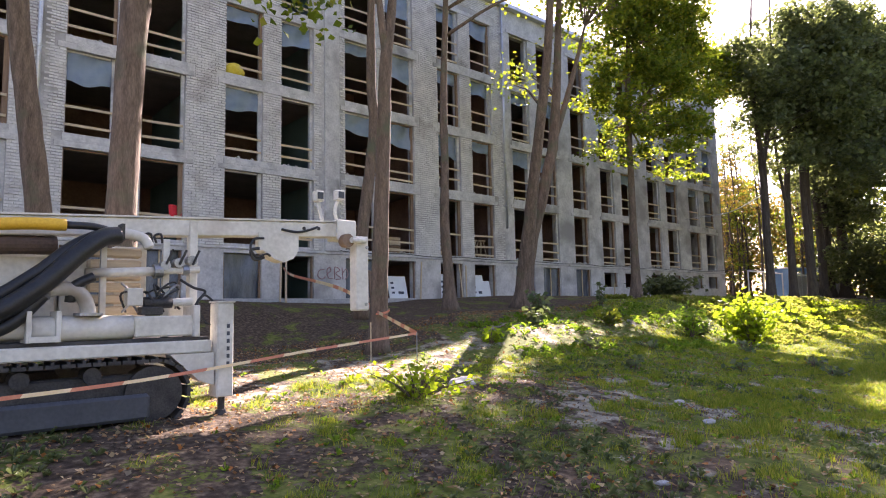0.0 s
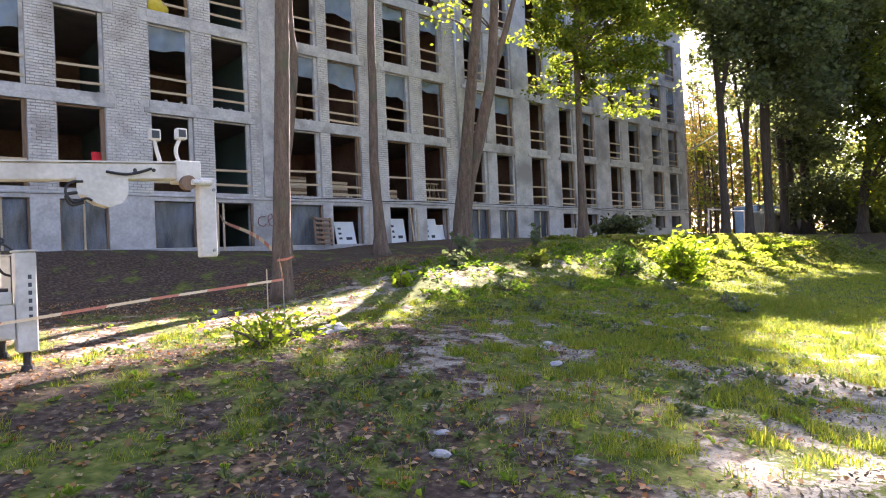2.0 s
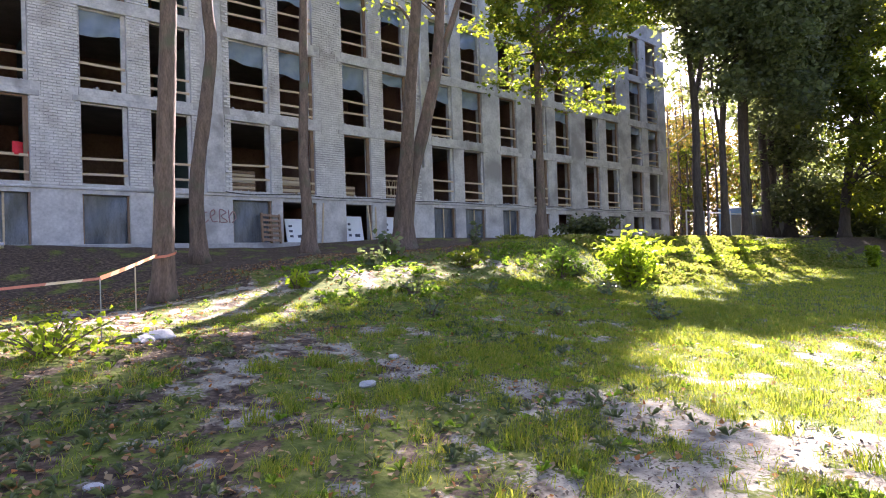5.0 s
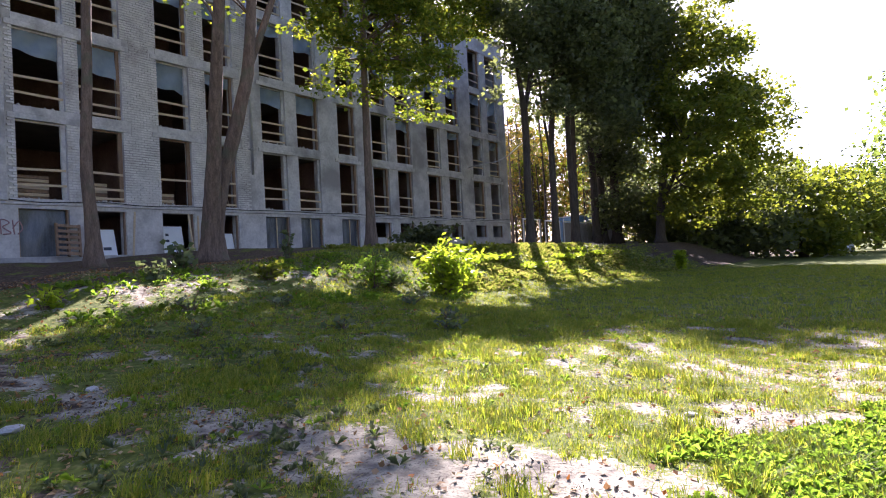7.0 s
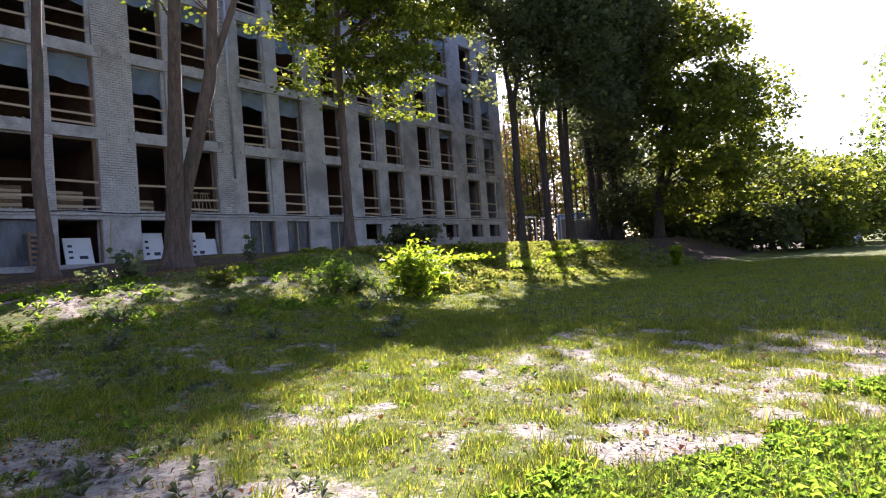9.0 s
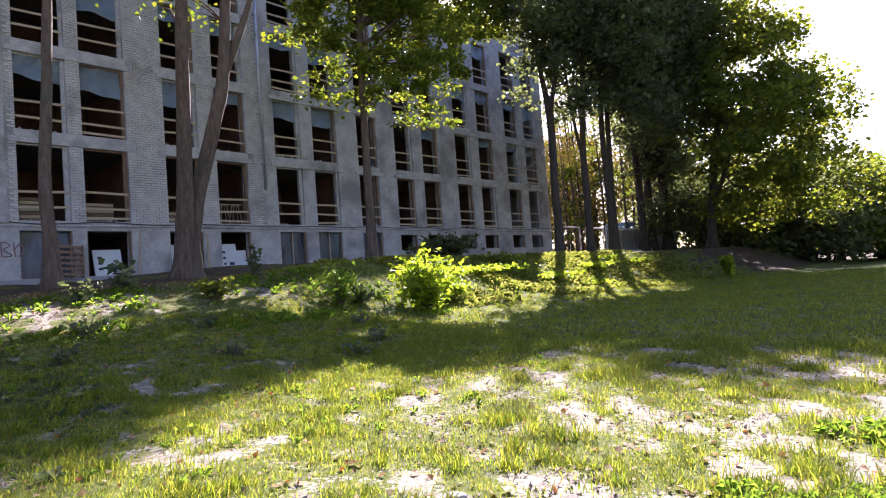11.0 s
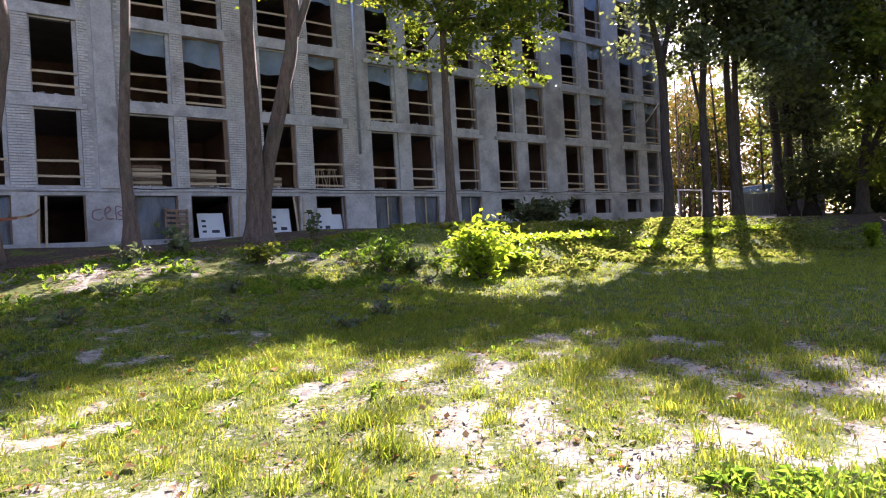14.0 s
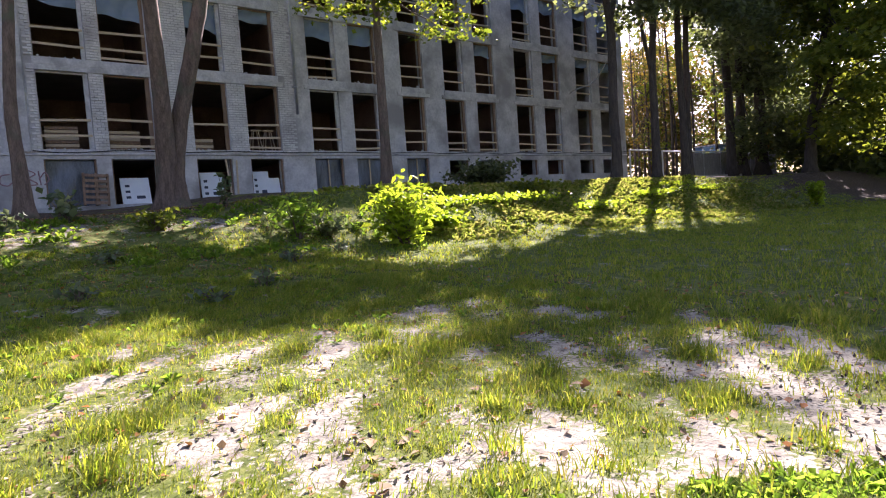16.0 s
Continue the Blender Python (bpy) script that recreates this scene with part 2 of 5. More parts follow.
def smooth_line(points, steps=6):
    """Catmull-Rom through the points (each a tuple of any length)."""
    pts = [np.array(p, float) for p in points]
    ext = [2 * pts[0] - pts[1]] + pts + [2 * pts[-1] - pts[-2]]
    out = []
    for i in range(1, len(ext) - 2):
        p0, p1, p2, p3 = ext[i - 1:i + 3]
        for k in range(steps):
            t = k / steps
            out.append(0.5 * (2 * p1 + (p2 - p0) * t + (2 * p0 - 5 * p1 + 4 * p2 - p3) * t * t + (3 * p1 - p0 - 3 * p2 + p3) * t ** 3))
    out.append(pts[-1])
    return out


def tube_data(line, seg=10, rough=0.0, verts=None, faces=None):
    """Rings round a line of (x, y, z, radius)."""
    verts, faces = ([], []) if verts is None else (verts, faces)
    start = len(verts)
    up = Vector((0.3, 0.9, 0.1))
    n = len(line)
    for i, p in enumerate(line):
        a, b = Vector(line[max(0, i - 1)][:3]), Vector(line[min(n - 1, i + 1)][:3])
        d = (b - a).normalized()
        u = d.cross(up)
        if u.length < 1e-3:
            u = d.cross(Vector((1, 0, 0)))
        u.normalize()
        v = d.cross(u)
        for k in range(seg):
            ang = 2 * math.pi * k / seg
            w = u * math.cos(ang) + v * math.sin(ang)
            c = Vector(p[:3])
            rr = p[3]
            if rough:
                rr *= 1 + rough * noise.noise((c + w * 0.4) * 2.2) + 0.5 * rough * noise.noise((c + w * rr) * 9)
            verts.append(c + w * rr)
    for i in range(n - 1):
        for k in range(seg):
            a, b = start + i * seg + k, start + i * seg + (k + 1) % seg
            faces.append((a, b, b + seg, a + seg))
    faces.append(tuple(start + k for k in range(seg))[::-1])
    faces.append(tuple(start + (n - 1) * seg + k for k in range(seg)))
    return verts, faces


def tube(name, points, r, material, parent=None, label="", steps=6, seg=8):
    line = smooth_line([(*p[:3], p[3] if len(p) > 3 else r) for p in points], steps)
    v, f = tube_data(line, seg)
    return mesh_object(name, v, f, material, parent, label, True)


# ---- the ground ----
def ease(a, b, v):
    t = np.clip((np.asarray(v, float) - a) / (b - a), 0, 1)
    return t * t * (3 - 2 * t)


def waves(x, y, s, seed=0):
    """Cheap smooth noise in about -1..1 for arrays."""
    r = np.random.RandomState(seed)
    out = 0
    for i in range(7):
        a, ph, f = r.uniform(0, 6.28), r.uniform(0, 6.28), s * r.uniform(0.6, 1.7)
        out = out + np.sin((x * math.cos(a) + y * math.sin(a)) * f + ph + 0.8 * np.sin((x * math.sin(a) - y * math.cos(a)) * f * 0.7 + ph))
    return out / 3.6


def terrain(x, y):
    x, y = np.asarray(x, float), np.asarray(y, float)
    low = 0.12 - 0.11 * ease(3, 13, x) - 0.04 * ease(18, 30, x) + 0.09 * ease(0, 3.5, y)
    # profiles across the slope, from the walk up to the wall
    west = low + 0.40 * ease(2, 8, y) + 0.16 * ease(8, 12.5, y) + 1.45 * ease(12, 21, y)
    mid = low + 0.30 * ease(2.5, 7.5, y) + 1.15 * ease(6.5, 13, y) + 0.48 * ease(12, 22, y)
    east = low + 0.30 * ease(5, 9.5, y) + 1.52 * ease(8.8, 12.6, y) + 0.35 * ease(12, 20, y)
    far = low + 0.22 * ease(6.8, 9.8, y) + 1.63 * ease(10.2, 14.5, y) + 0.30 * ease(14, 20, y)
    spur = low + 0.25 * ease(5.5, 7.8, y) + 1.55 * ease(7.6, 11.8, y) + 0.35 * ease(12, 20, y)
    k1, k2, k3 = ease(5, 11.5, x), ease(13, 19, x), ease(21, 29, x)
    z = west + (mid - west) * k1
    z = z + (east - z) * k2
    z = z + (far - z) * k3
    z = z + (spur - z) * ease(37, 45, x)
    z = z + (low + 0.4 * ease(9, 15, y) - z) * ease(58, 76, x) * (1 - ease(14, 19, y))
    near = 1 - ease(40, 90, np.hypot(x - 10, y - 5))
    return z + near * (0.035 * waves(x, y, 0.9, 1) + 0.018 * waves(x, y, 3.1, 2) + 0.007 * waves(x, y, 8.5, 3))


def height(x, y):
    return float(terrain(x, y))


def weed_edge(x):
    """Where the sandy strip ends at the lush weeds."""
    return np.interp(x, (5, 7.4, 8.3, 9.6, 10.5, 12, 13.6, 15, 40), (0.5, 0.2, -0.1, -0.85, -1.25, -1.5, -1.9, -2.1, -2.1)) + 0.15 * np.sin(x * 2.3)


def green(x, y):
    """How much grass covers the ground, 0 to 1."""
    x, y = np.asarray(x, float), np.asarray(y, float)
    patch = 0.5 + 0.20 * waves(x, y, 0.9, 5) + 0.26 * waves(x, y, 2.6, 6) + 0.36 * waves(x, y, 6.5, 8) + 0.24 * waves(x, y, 13, 10)
    edge = weed_edge(x)
    lawn = 0.72 * ease(1.8, 3.6, y) * ease(4.5, 8.5, x) * (1 - ease(8.5, 10.5, y) * (1 - ease(14, 17, x)))
    bank = 0.85 * ease(14.5, 17, x) * ease(7.5, 9, y) * (1 - ease(14, 17, y))
    rich = 1.0 * (1 - ease(-0.6, 0.2, y - edge)) * ease(5.5, 7.5, x) * np.maximum(ease(-1.9, -1.4, y - edge), ease(11, 13, x))
    far = 0.8 * ease(13.5, 16, x) * (1 - ease(8, 10, y))
    band = 0.22 + 0.18 * ease(4, 9, x)
    west = (0.24 + 0.20 * ease(1.5, 4.0, x)) * (1 - ease(5, 9, x)) * ease(0.5, 2.5, y) * (1 - ease(8.5, 10.5, y))
    strip = 0.36 * ease(8.2, 9.2, y) * (1 - ease(11, 12.3, y)) * ease(6.5, 8, x)
    shade = 0.92 * ease(10.5, 12.5, x) * ease(2.6, 4.4, y) * (1 - ease(9.5, 11, y))
    g = np.maximum.reduce([shade, lawn, bank, rich, far, band + 0 * x, west, strip])
    slope = ease(40, 44, x) * ease(6.4, 7.6, y)
    g = g + (0.1 - g) * slope
    g = np.where(y > 13.0 + 2 * ease(15, 20, x), np.minimum(g, 0.12), g)
    return np.clip(g * 1.25 + (patch - 0.55) * 0.95, 0, 1)


def litter_amount(x, y):
    x, y = np.asarray(x, float), np.asarray(y, float)
    strip = ease(7.0, 8.5, y) * (1 - ease(11.3, 12.6, y))
    return np.clip(ease(5.5, 9.5, y) * (1 - ease(15, 20, x) * (1 - ease(12.5, 14.5, y) * (1 - ease(34, 44, x)))) * (1 - 0.7 * strip) + (0.62 - 0.22 * ease(2, 5, x)) * (1 - ease(5, 9.0, x)) * ease(0.2, 2.4, y) * (1 - 0.8 * strip) + ease(40, 44, x) * ease(6.4, 7.6, y), 0, 1)


def axis(a, b, step, lo, hi):
    inner = list(np.arange(a, b + 1e-6, step))
    out, d, v = [], step, b
    while v < hi:
        d *= 1.22
        v = min(hi, v + d)
        out.append(v)
    left, d, v = [], step, a
    while v > lo:
        d *= 1.22
        v = max(lo, v - d)
        left.append(v)
    return np.array(left[::-1] + inner + out)


gx, gy = axis(-5, 24, 0.14, -900, 900), axis(-6, 16, 0.14, -900, 900)
GX, GY = np.meshgrid(gx, gy)
GZ = terrain(GX, GY)
nx, ny = len(gx), len(gy)
idx = np.arange(nx * ny).reshape(ny, nx)
quads = np.stack([idx[:-1, :-1], idx[:-1, 1:], idx[1:, 1:], idx[1:, :-1]], -1).reshape(-1, 4)


def ground_material():
    m = bpy.data.materials.new("soil_and_turf")
    m.use_nodes = True
    n, l = m.node_tree.nodes, m.node_tree.links
    b = n["Principled BSDF"]
    tc = n.new("ShaderNodeTexCoord")

    def tex(scale, detail=6):
        t = n.new("ShaderNodeTexNoise")
        t.inputs["Scale"].default_value, t.inputs["Detail"].default_value = scale, detail
        l.new(tc.outputs["Object"], t.inputs[0])
        return t.outputs[0]

    def ramp(src, *stops):
        r = n.new("ShaderNodeValToRGB")
        while len(r.color_ramp.elements) < len(stops):
            r.color_ramp.elements.new(0.5)
        for e, (p, c) in zip(r.color_ramp.elements, stops):
            e.position, e.color = p, (*c, 1)
        l.new(src, r.inputs[0])
        return r.outputs[0]

    def mixed(fac, a, c):
        x = n.new("ShaderNodeMixRGB")
        l.new(fac, x.inputs[0])
        l.new(a, x.inputs[1])
        l.new(c, x.inputs[2])
        return x.outputs[0]

    sand = ramp(tex(7), (0.30, (0.15, 0.13, 0.105)), (0.45, (0.26, 0.236, 0.175)), (0.68, (0.385, 0.355, 0.27)))
    grit = ramp(tex(48, 5), (0.54, (0, 0, 0)), (0.66, (1, 1, 1)))
    sand = mixed(grit, sand, ramp(tex(20, 4), (0.35, (0.085, 0.070, 0.050)), (0.65, (0.20, 0.175, 0.13))))
    turf = ramp(tex(9), (0.3, (0.048, 0.066, 0.012)), (0.52, (0.102, 0.124, 0.021)), (0.75, (0.21, 0.20, 0.060)))
    duff = ramp(tex(14, 8), (0.3, (0.030, 0.021, 0.014)), (0.52, (0.072, 0.050, 0.034)), (0.74, (0.19, 0.145, 0.10)))
    at1, at2 = n.new("ShaderNodeAttribute"), n.new("ShaderNodeAttribute")
    at1.attribute_name, at2.attribute_name = "turf", "litter"

    def broken(src, scale):
        a = n.new("ShaderNodeMath")
        a.operation = 'MULTIPLY_ADD'
        l.new(tex(scale, 12), a.inputs[0])
        a.inputs[1].default_value = 1.15
        l.new(src, a.inputs[2])
        return ramp(a.outputs[0], (0.90, (0, 0, 0)), (1.22, (1, 1, 1)))

    base = mixed(broken(at2.outputs["Fac"], 3.0), sand, duff)
    base = mixed(broken(at1.outputs["Fac"], 26.0), base, turf)
    l.new(base, b.inputs["Base Color"])
    b.inputs["Roughness"].default_value = 0.97
    b.inputs["Specular IOR Level"].default_value = 0.15
    bp = n.new("ShaderNodeBump")
    bp.inputs["Strength"].default_value, bp.inputs["Distance"].default_value = 0.6, 0.04
    l.new(tex(16, 9), bp.inputs["Height"])
    l.new(bp.outputs[0], b.inputs["Normal"])
    return m


ground = mesh_object("ground", np.stack([GX, GY, GZ], -1).reshape(-1, 3), quads.tolist(), ground_material(), smooth=True)
tagged(ground, "uneven sandy ground with worn turf and fallen leaves", "ground", kind="structure")
for key, fn in (("turf", green), ("litter", litter_amount)):
    at = ground.data.attributes.new(key, 'FLOAT', 'POINT')
    at.data.foreach_set("value", fn(GX, GY).reshape(-1).astype(np.float32))


# ---- the building ----
WALL_Y, THICK, DEPTH = 23.6, 0.51, 13.0
X0, X1, ROOF = -9.0, 48.45, 18.42
COLS = [(-8.2, -6.7), (-5.9, -4.4), (-2.9, -1.4), (-0.5, 1.02), (2.53, 4.05), (4.88, 6.36), (7.86, 9.38), (10.17, 11.66), (13.2, 14.9), (15.4, 17.05),
        (18.58, 20.07), (20.88, 22.4), (23.97, 25.5), (26.25, 27.8), (29.25, 30.7), (32.1, 33.55), (34.42, 35.9), (37.62, 39.2), (40.08, 41.65), (43.28, 44.85), (45.72, 47.3)]
FLOOR_Z = [4.38 + 3.3 * i for i in range(4)]
OPEN_H = 2.82
SMALL_FROM = 15
openings = []
for c, (a, b) in enumerate(COLS):
    z0, z1 = (2.99, 3.9) if c >= SMALL_FROM else (2.3, 4.02)
    openings.append((c, 0, a, b, z0, z1))
    for f, z in enumerate(FLOOR_Z):
        openings.append((c, f + 1, a, b, z, z + OPEN_H))

building = thing("apartment_building", 20, 30, 2.2, "four-storey grey brick building stripped out, with empty window openings", "building")
building.matrix_world = Matrix()


def wall_with_openings():
    xs = sorted({X0, X1, *(v for o in openings for v in o[2:4])})
    zs = sorted({1.2, ROOF, *(v for o in openings for v in o[4:6])})
    verts, faces, seen = [], [], {}

    def v(x, y, z):
        k = (round(x, 4), round(y, 4), round(z, 4))
        if k not in seen:
            seen[k] = len(verts)
            verts.append(k)
        return seen[k]

    def solid(i, j):
        if not (0 <= i < len(xs) - 1 and 0 <= j < len(zs) - 1):
            return False
        cx, cz = (xs[i] + xs[i + 1]) / 2, (zs[j] + zs[j + 1]) / 2
        return not any(o[2] < cx < o[3] and o[4] < cz < o[5] for o in openings)

    a, b = WALL_Y, WALL_Y + THICK
    for i in range(len(xs) - 1):
        for j in range(len(zs) - 1):
            if not solid(i, j):
                continue
            x0, x1, z0, z1 = xs[i], xs[i + 1], zs[j], zs[j + 1]
            faces.append((v(x0, a, z0), v(x1, a, z0), v(x1, a, z1), v(x0, a, z1)))
            faces.append((v(x1, b, z0), v(x0, b, z0), v(x0, b, z1), v(x1, b, z1)))
            if not solid(i - 1, j):
                faces.append((v(x0, b, z0), v(x0, a, z0), v(x0, a, z1), v(x0, b, z1)))
            if not solid(i + 1, j):
                faces.append((v(x1, a, z0), v(x1, b, z0), v(x1, b, z1), v(x1, a, z1)))
            if not solid(i, j - 1):
                faces.append((v(x0, a, z0), v(x0, b, z0), v(x1, b, z0), v(x1, a, z0)))
            if not solid(i, j + 1):
                faces.append((v(x0, a, z1), v(x1, a, z1), v(x1, b, z1), v(x0, b, z1)))
    return mesh_object("wall", verts, faces, M["plaster"], building)


wall_with_openings()
Y_IN, Y_BACK = WALL_Y + THICK, WALL_Y + DEPTH
part("gable_wall", make_box(X1 - 0.4, X1 + 0.002, Y_IN + 0.001, Y_BACK, 1.0, ROOF - 0.004), M["plaster"], building)
part("gable_wall", make_box(X0, X0 + 0.4, Y_IN + 0.001, Y_BACK, 1.0, ROOF - 0.004), M["plaster"], building)
part("back_wall", make_box(X0, X1, Y_BACK + 0.001, Y_BACK + 0.4, 1.0, ROOF), M["plaster"], building)
part("corridor_wall", make_box(X0 + 0.4, X1 - 0.4, WALL_Y + 6.2, WALL_Y + 6.35, 1.2, ROOF - 0.3), M["room"], building, "bare brown inner wall")
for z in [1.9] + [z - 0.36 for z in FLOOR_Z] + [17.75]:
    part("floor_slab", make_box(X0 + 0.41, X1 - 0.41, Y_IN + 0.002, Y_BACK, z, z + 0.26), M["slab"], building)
for i in range(1, len(COLS)):
    if COLS[i][0] - COLS[i - 1][1] > 1.2 or i == 14:
        x = (COLS[i][0] + COLS[i - 1][1]) / 2
        mat = M["room_teal"] if i in (6, 8) else M["room"]
        part("cross_wall", make_box(x - 0.08, x + 0.08, Y_IN + 0.003, WALL_Y + 6.2, 2.16, ROOF - 0.45), mat, building)
roof = part("roof", make_box(X0 - 0.2, X1 + 0.25, WALL_Y - 0.30, Y_BACK + 0.6, ROOF + 0.001, ROOF + 0.20, bevel=0.02), M["rail"], building)
part("roof_edge", make_box(X0 - 0.22, X1 + 0.27, WALL_Y - 0.33, WALL_Y - 0.301, ROOF + 0.02, ROOF + 0.24), M["zinc"], roof)

# ledge above the plinth, with broken edge
v, f = tube_data(smooth_line([(X0, WALL_Y - 0.02, 4.20, 0.05)] + [(x, WALL_Y - 0.02 + 0.01 * math.sin(x * 3), 4.2 + 0.012 * math.sin(x * 2.1), 0.05) for x in np.arange(X0 + 2, X1, 2.3)] + [(X1, WALL_Y - 0.02, 4.2, 0.05)], 3), 6)
mesh_object("ledge", v, f, M["lintel"], building)
part("plinth", make_box(X0, X1, WALL_Y - 0.06, WALL_Y - 0.004, 1.4, 2.28, bevel=0.01), M["plinth"], building)

# lintel bands over each pair of openings
pairs, i = [], 0
while i < len(COLS):
    if i + 1 < len(COLS) and COLS[i + 1][0] - COLS[i][1] < 1.2 and i != 14:
        pairs.append((COLS[i][0], COLS[i + 1][1]))
        i += 2
    else:
        pairs.append(COLS[i])
        i += 1
rng = random.Random(3)
for a, b in pairs:
    for z in FLOOR_Z:
        top = z + OPEN_H
        ob = part("lintel", make_box(a - 0.2 - rng.random() * 0.12, b + 0.2 + rng.random() * 0.12, WALL_Y - 0.045, WALL_Y - 0.003, top + 0.003, top + 0.20, bevel=0.008), M["lintel"], building)
        if z < 13:
            part("sill_band", make_box(a - 0.05, b + 0.05, WALL_Y - 0.032, WALL_Y - 0.003, top + 0.204, top + 0.47, bevel=0.006), M["lintel"], building)

# pilaster strip and drainpipes
part("pilaster", make_box(12.15, 12.85, WALL_Y - 0.10, WALL_Y - 0.003, 4.28, ROOF - 0.01, bevel=0.01), M["lintel"], building)
for px, pz in ((1.75, 4.3), (23.2, 6.0)):
    pipe = part("drainpipe", make_rod((px, WALL_Y - 0.16, pz), (px, WALL_Y - 0.16, ROOF), 0.065, seg=12), M["zinc"], building, "pale zinc drainpipe", True)
    for k in range(5):
        z = pz + 1.2 + k * 2.4
        part("bracket", make_box(px - 0.085, px + 0.085, WALL_Y - 0.24, WALL_Y - 0.002, z, z + 0.04), M["zinc"], pipe)

# windows: what is left of each frame, two guard rails, here and there a torn sheet of film
plank_mesh = make_box(-0.5, 0.5, -0.014, 0.014, -0.045, 0.045, bevel=0.004)
plank_data = bpy.data.meshes.new("guard_rail")
plank_mesh.to_mesh(plank_data)
plank_mesh.free()
plank_data.materials.append(M["plank"])


def film_sheet(a, b, z0, z1, parent, y=WALL_Y + 0.2, mat="film", wave=0.05, seed=0):
    r = np.random.RandomState(seed)
    nu, nv = 10, 8
    verts, faces = [], []
    ph = r.uniform(0, 6, 4)
    for j in range(nv + 1):
        for i in range(nu + 1):
            u, w = i / nu, j / nv
            low = z0 + (0.10 * math.sin(u * 2.6 + ph[0]) + 0.035 * math.sin(u * 8 + ph[3])) * (z1 - z0) * (mat == "film")
            verts.append((a + u * (b - a), y + wave * math.sin(u * 9 + ph[1] + w * 2) + 0.5 * wave * math.sin(w * 7 + ph[2] + u * 4), z1 + (low - z1) * w))
    for j in range(nv):
        for i in range(nu):
            k = j * (nu + 1) + i
            faces.append((k, k + 1, k + nu + 2, k + nu + 1))
    return mesh_object("plastic_sheet", verts, faces, M[mat], parent, "crumpled plastic sheet", True)


for c, f, a, b, z0, z1 in openings:
    if f == 0:
        continue
    bm = bmesh.new()
    box(bm, a + 0.002, a + 0.05, WALL_Y + 0.13, WALL_Y + 0.21, z0 + 0.002, z1 - 0.002)
    box(bm, b - 0.10 - 0.06 * rng.random(), b - 0.002, WALL_Y + 0.12, WALL_Y + 0.22, z0 + 0.002, z1 - 0.002)
    box(bm, a + 0.051, b - 0.17, WALL_Y + 0.13, WALL_Y + 0.20, z1 - 0.06, z1 - 0.002)
    win = part("window", bm, M["oldwood" if rng.random() < 0.5 else "lintel"], building, "window opening stripped to the jambs")
    heights = [0.33 + rng.uniform(-0.05, 0.05), 0.88 + rng.uniform(-0.05, 0.07)] if c < 8 else [0.52 + rng.uniform(-0.05, 0.05), 1.08 + rng.uniform(-0.05, 0.06)]
    if c >= 8 and rng.random() < 0.5:
        heights = [0.13] + heights
    if rng.random() < 0.12:
        heights = heights[1:]
    for h in heights:
        ob = new("guard_rail", plank_data)
        ob.parent = win
        ob.matrix_world = Matrix.Translation(((a + b) / 2 - 0.02, WALL_Y + 0.08, z0 + h)) @ Matrix.Rotation(radians(rng.uniform(-1.6, 1.6)), 4, 'Y') @ Matrix.Diagonal((b - a - 0.03, 1, 1, 1))
    if f >= 2 and rng.random() < (0.62 if c >= 9 else 0.22) or (c, f) in ((8, 3), (9, 3), (11, 2), (10, 2), (4, 2), (6, 3), (7, 3)):
        film_sheet(a + 0.06, b - 0.12, z1 - rng.uniform(0.5, 1.25), z1 - 0.03, win, seed=c * 7 + f)
    if rng.random() < 0.5:
        # rubble on the sill
        bm = bmesh.new()
        for k in range(5):
            rx, s = rng.uniform(a + 0.1, b - 0.1), rng.uniform(0.03, 0.08)
            bmesh.ops.create_icosphere(bm, subdivisions=1, radius=s, matrix=Matrix.Translation((rx, WALL_Y + rng.uniform(0.05, 0.3), z0 + s * 0.6)))
        part("rubble", bm, M["stone"], win)["kind"] = "stuff"

# plinth openings: dark sheets in most
for c, f, a, b, z0, z1 in openings:
    if f:
        continue
    win = part("window", make_box(a + 0.002, a + 0.06, WALL_Y + 0.1, WALL_Y + 0.2, z0 + 0.002, z1 - 0.002), M["oldwood"], building, "basement window opening")
    part("jamb", make_box(b - 0.06, b - 0.002, WALL_Y + 0.1, WALL_Y + 0.2, z0 + 0.002, z1 - 0.002), M["oldwood"], win)
    if c == 7:
        continue
    if c in (8, 9, 10, 11):
        if c in (8,):
            film_sheet(a + 0.06, b - 0.06, z0 + 0.01, z1 - 0.02, win, WALL_Y + 0.24, "dark_film", 0.03, c)
        continue
    if c < SMALL_FROM:
        film_sheet(a + 0.06, b - 0.06, z0 + 0.01, z1 - 0.02, win, WALL_Y + 0.24, "dark_film", 0.035, c)
        if c != 6:
            part("batten", make_box((a + b) / 2 - 0.03, (a + b) / 2 + 0.03, WALL_Y + 0.12, WALL_Y + 0.16, z0 + 0.01, z1 - 0.01), M["plank"], win)

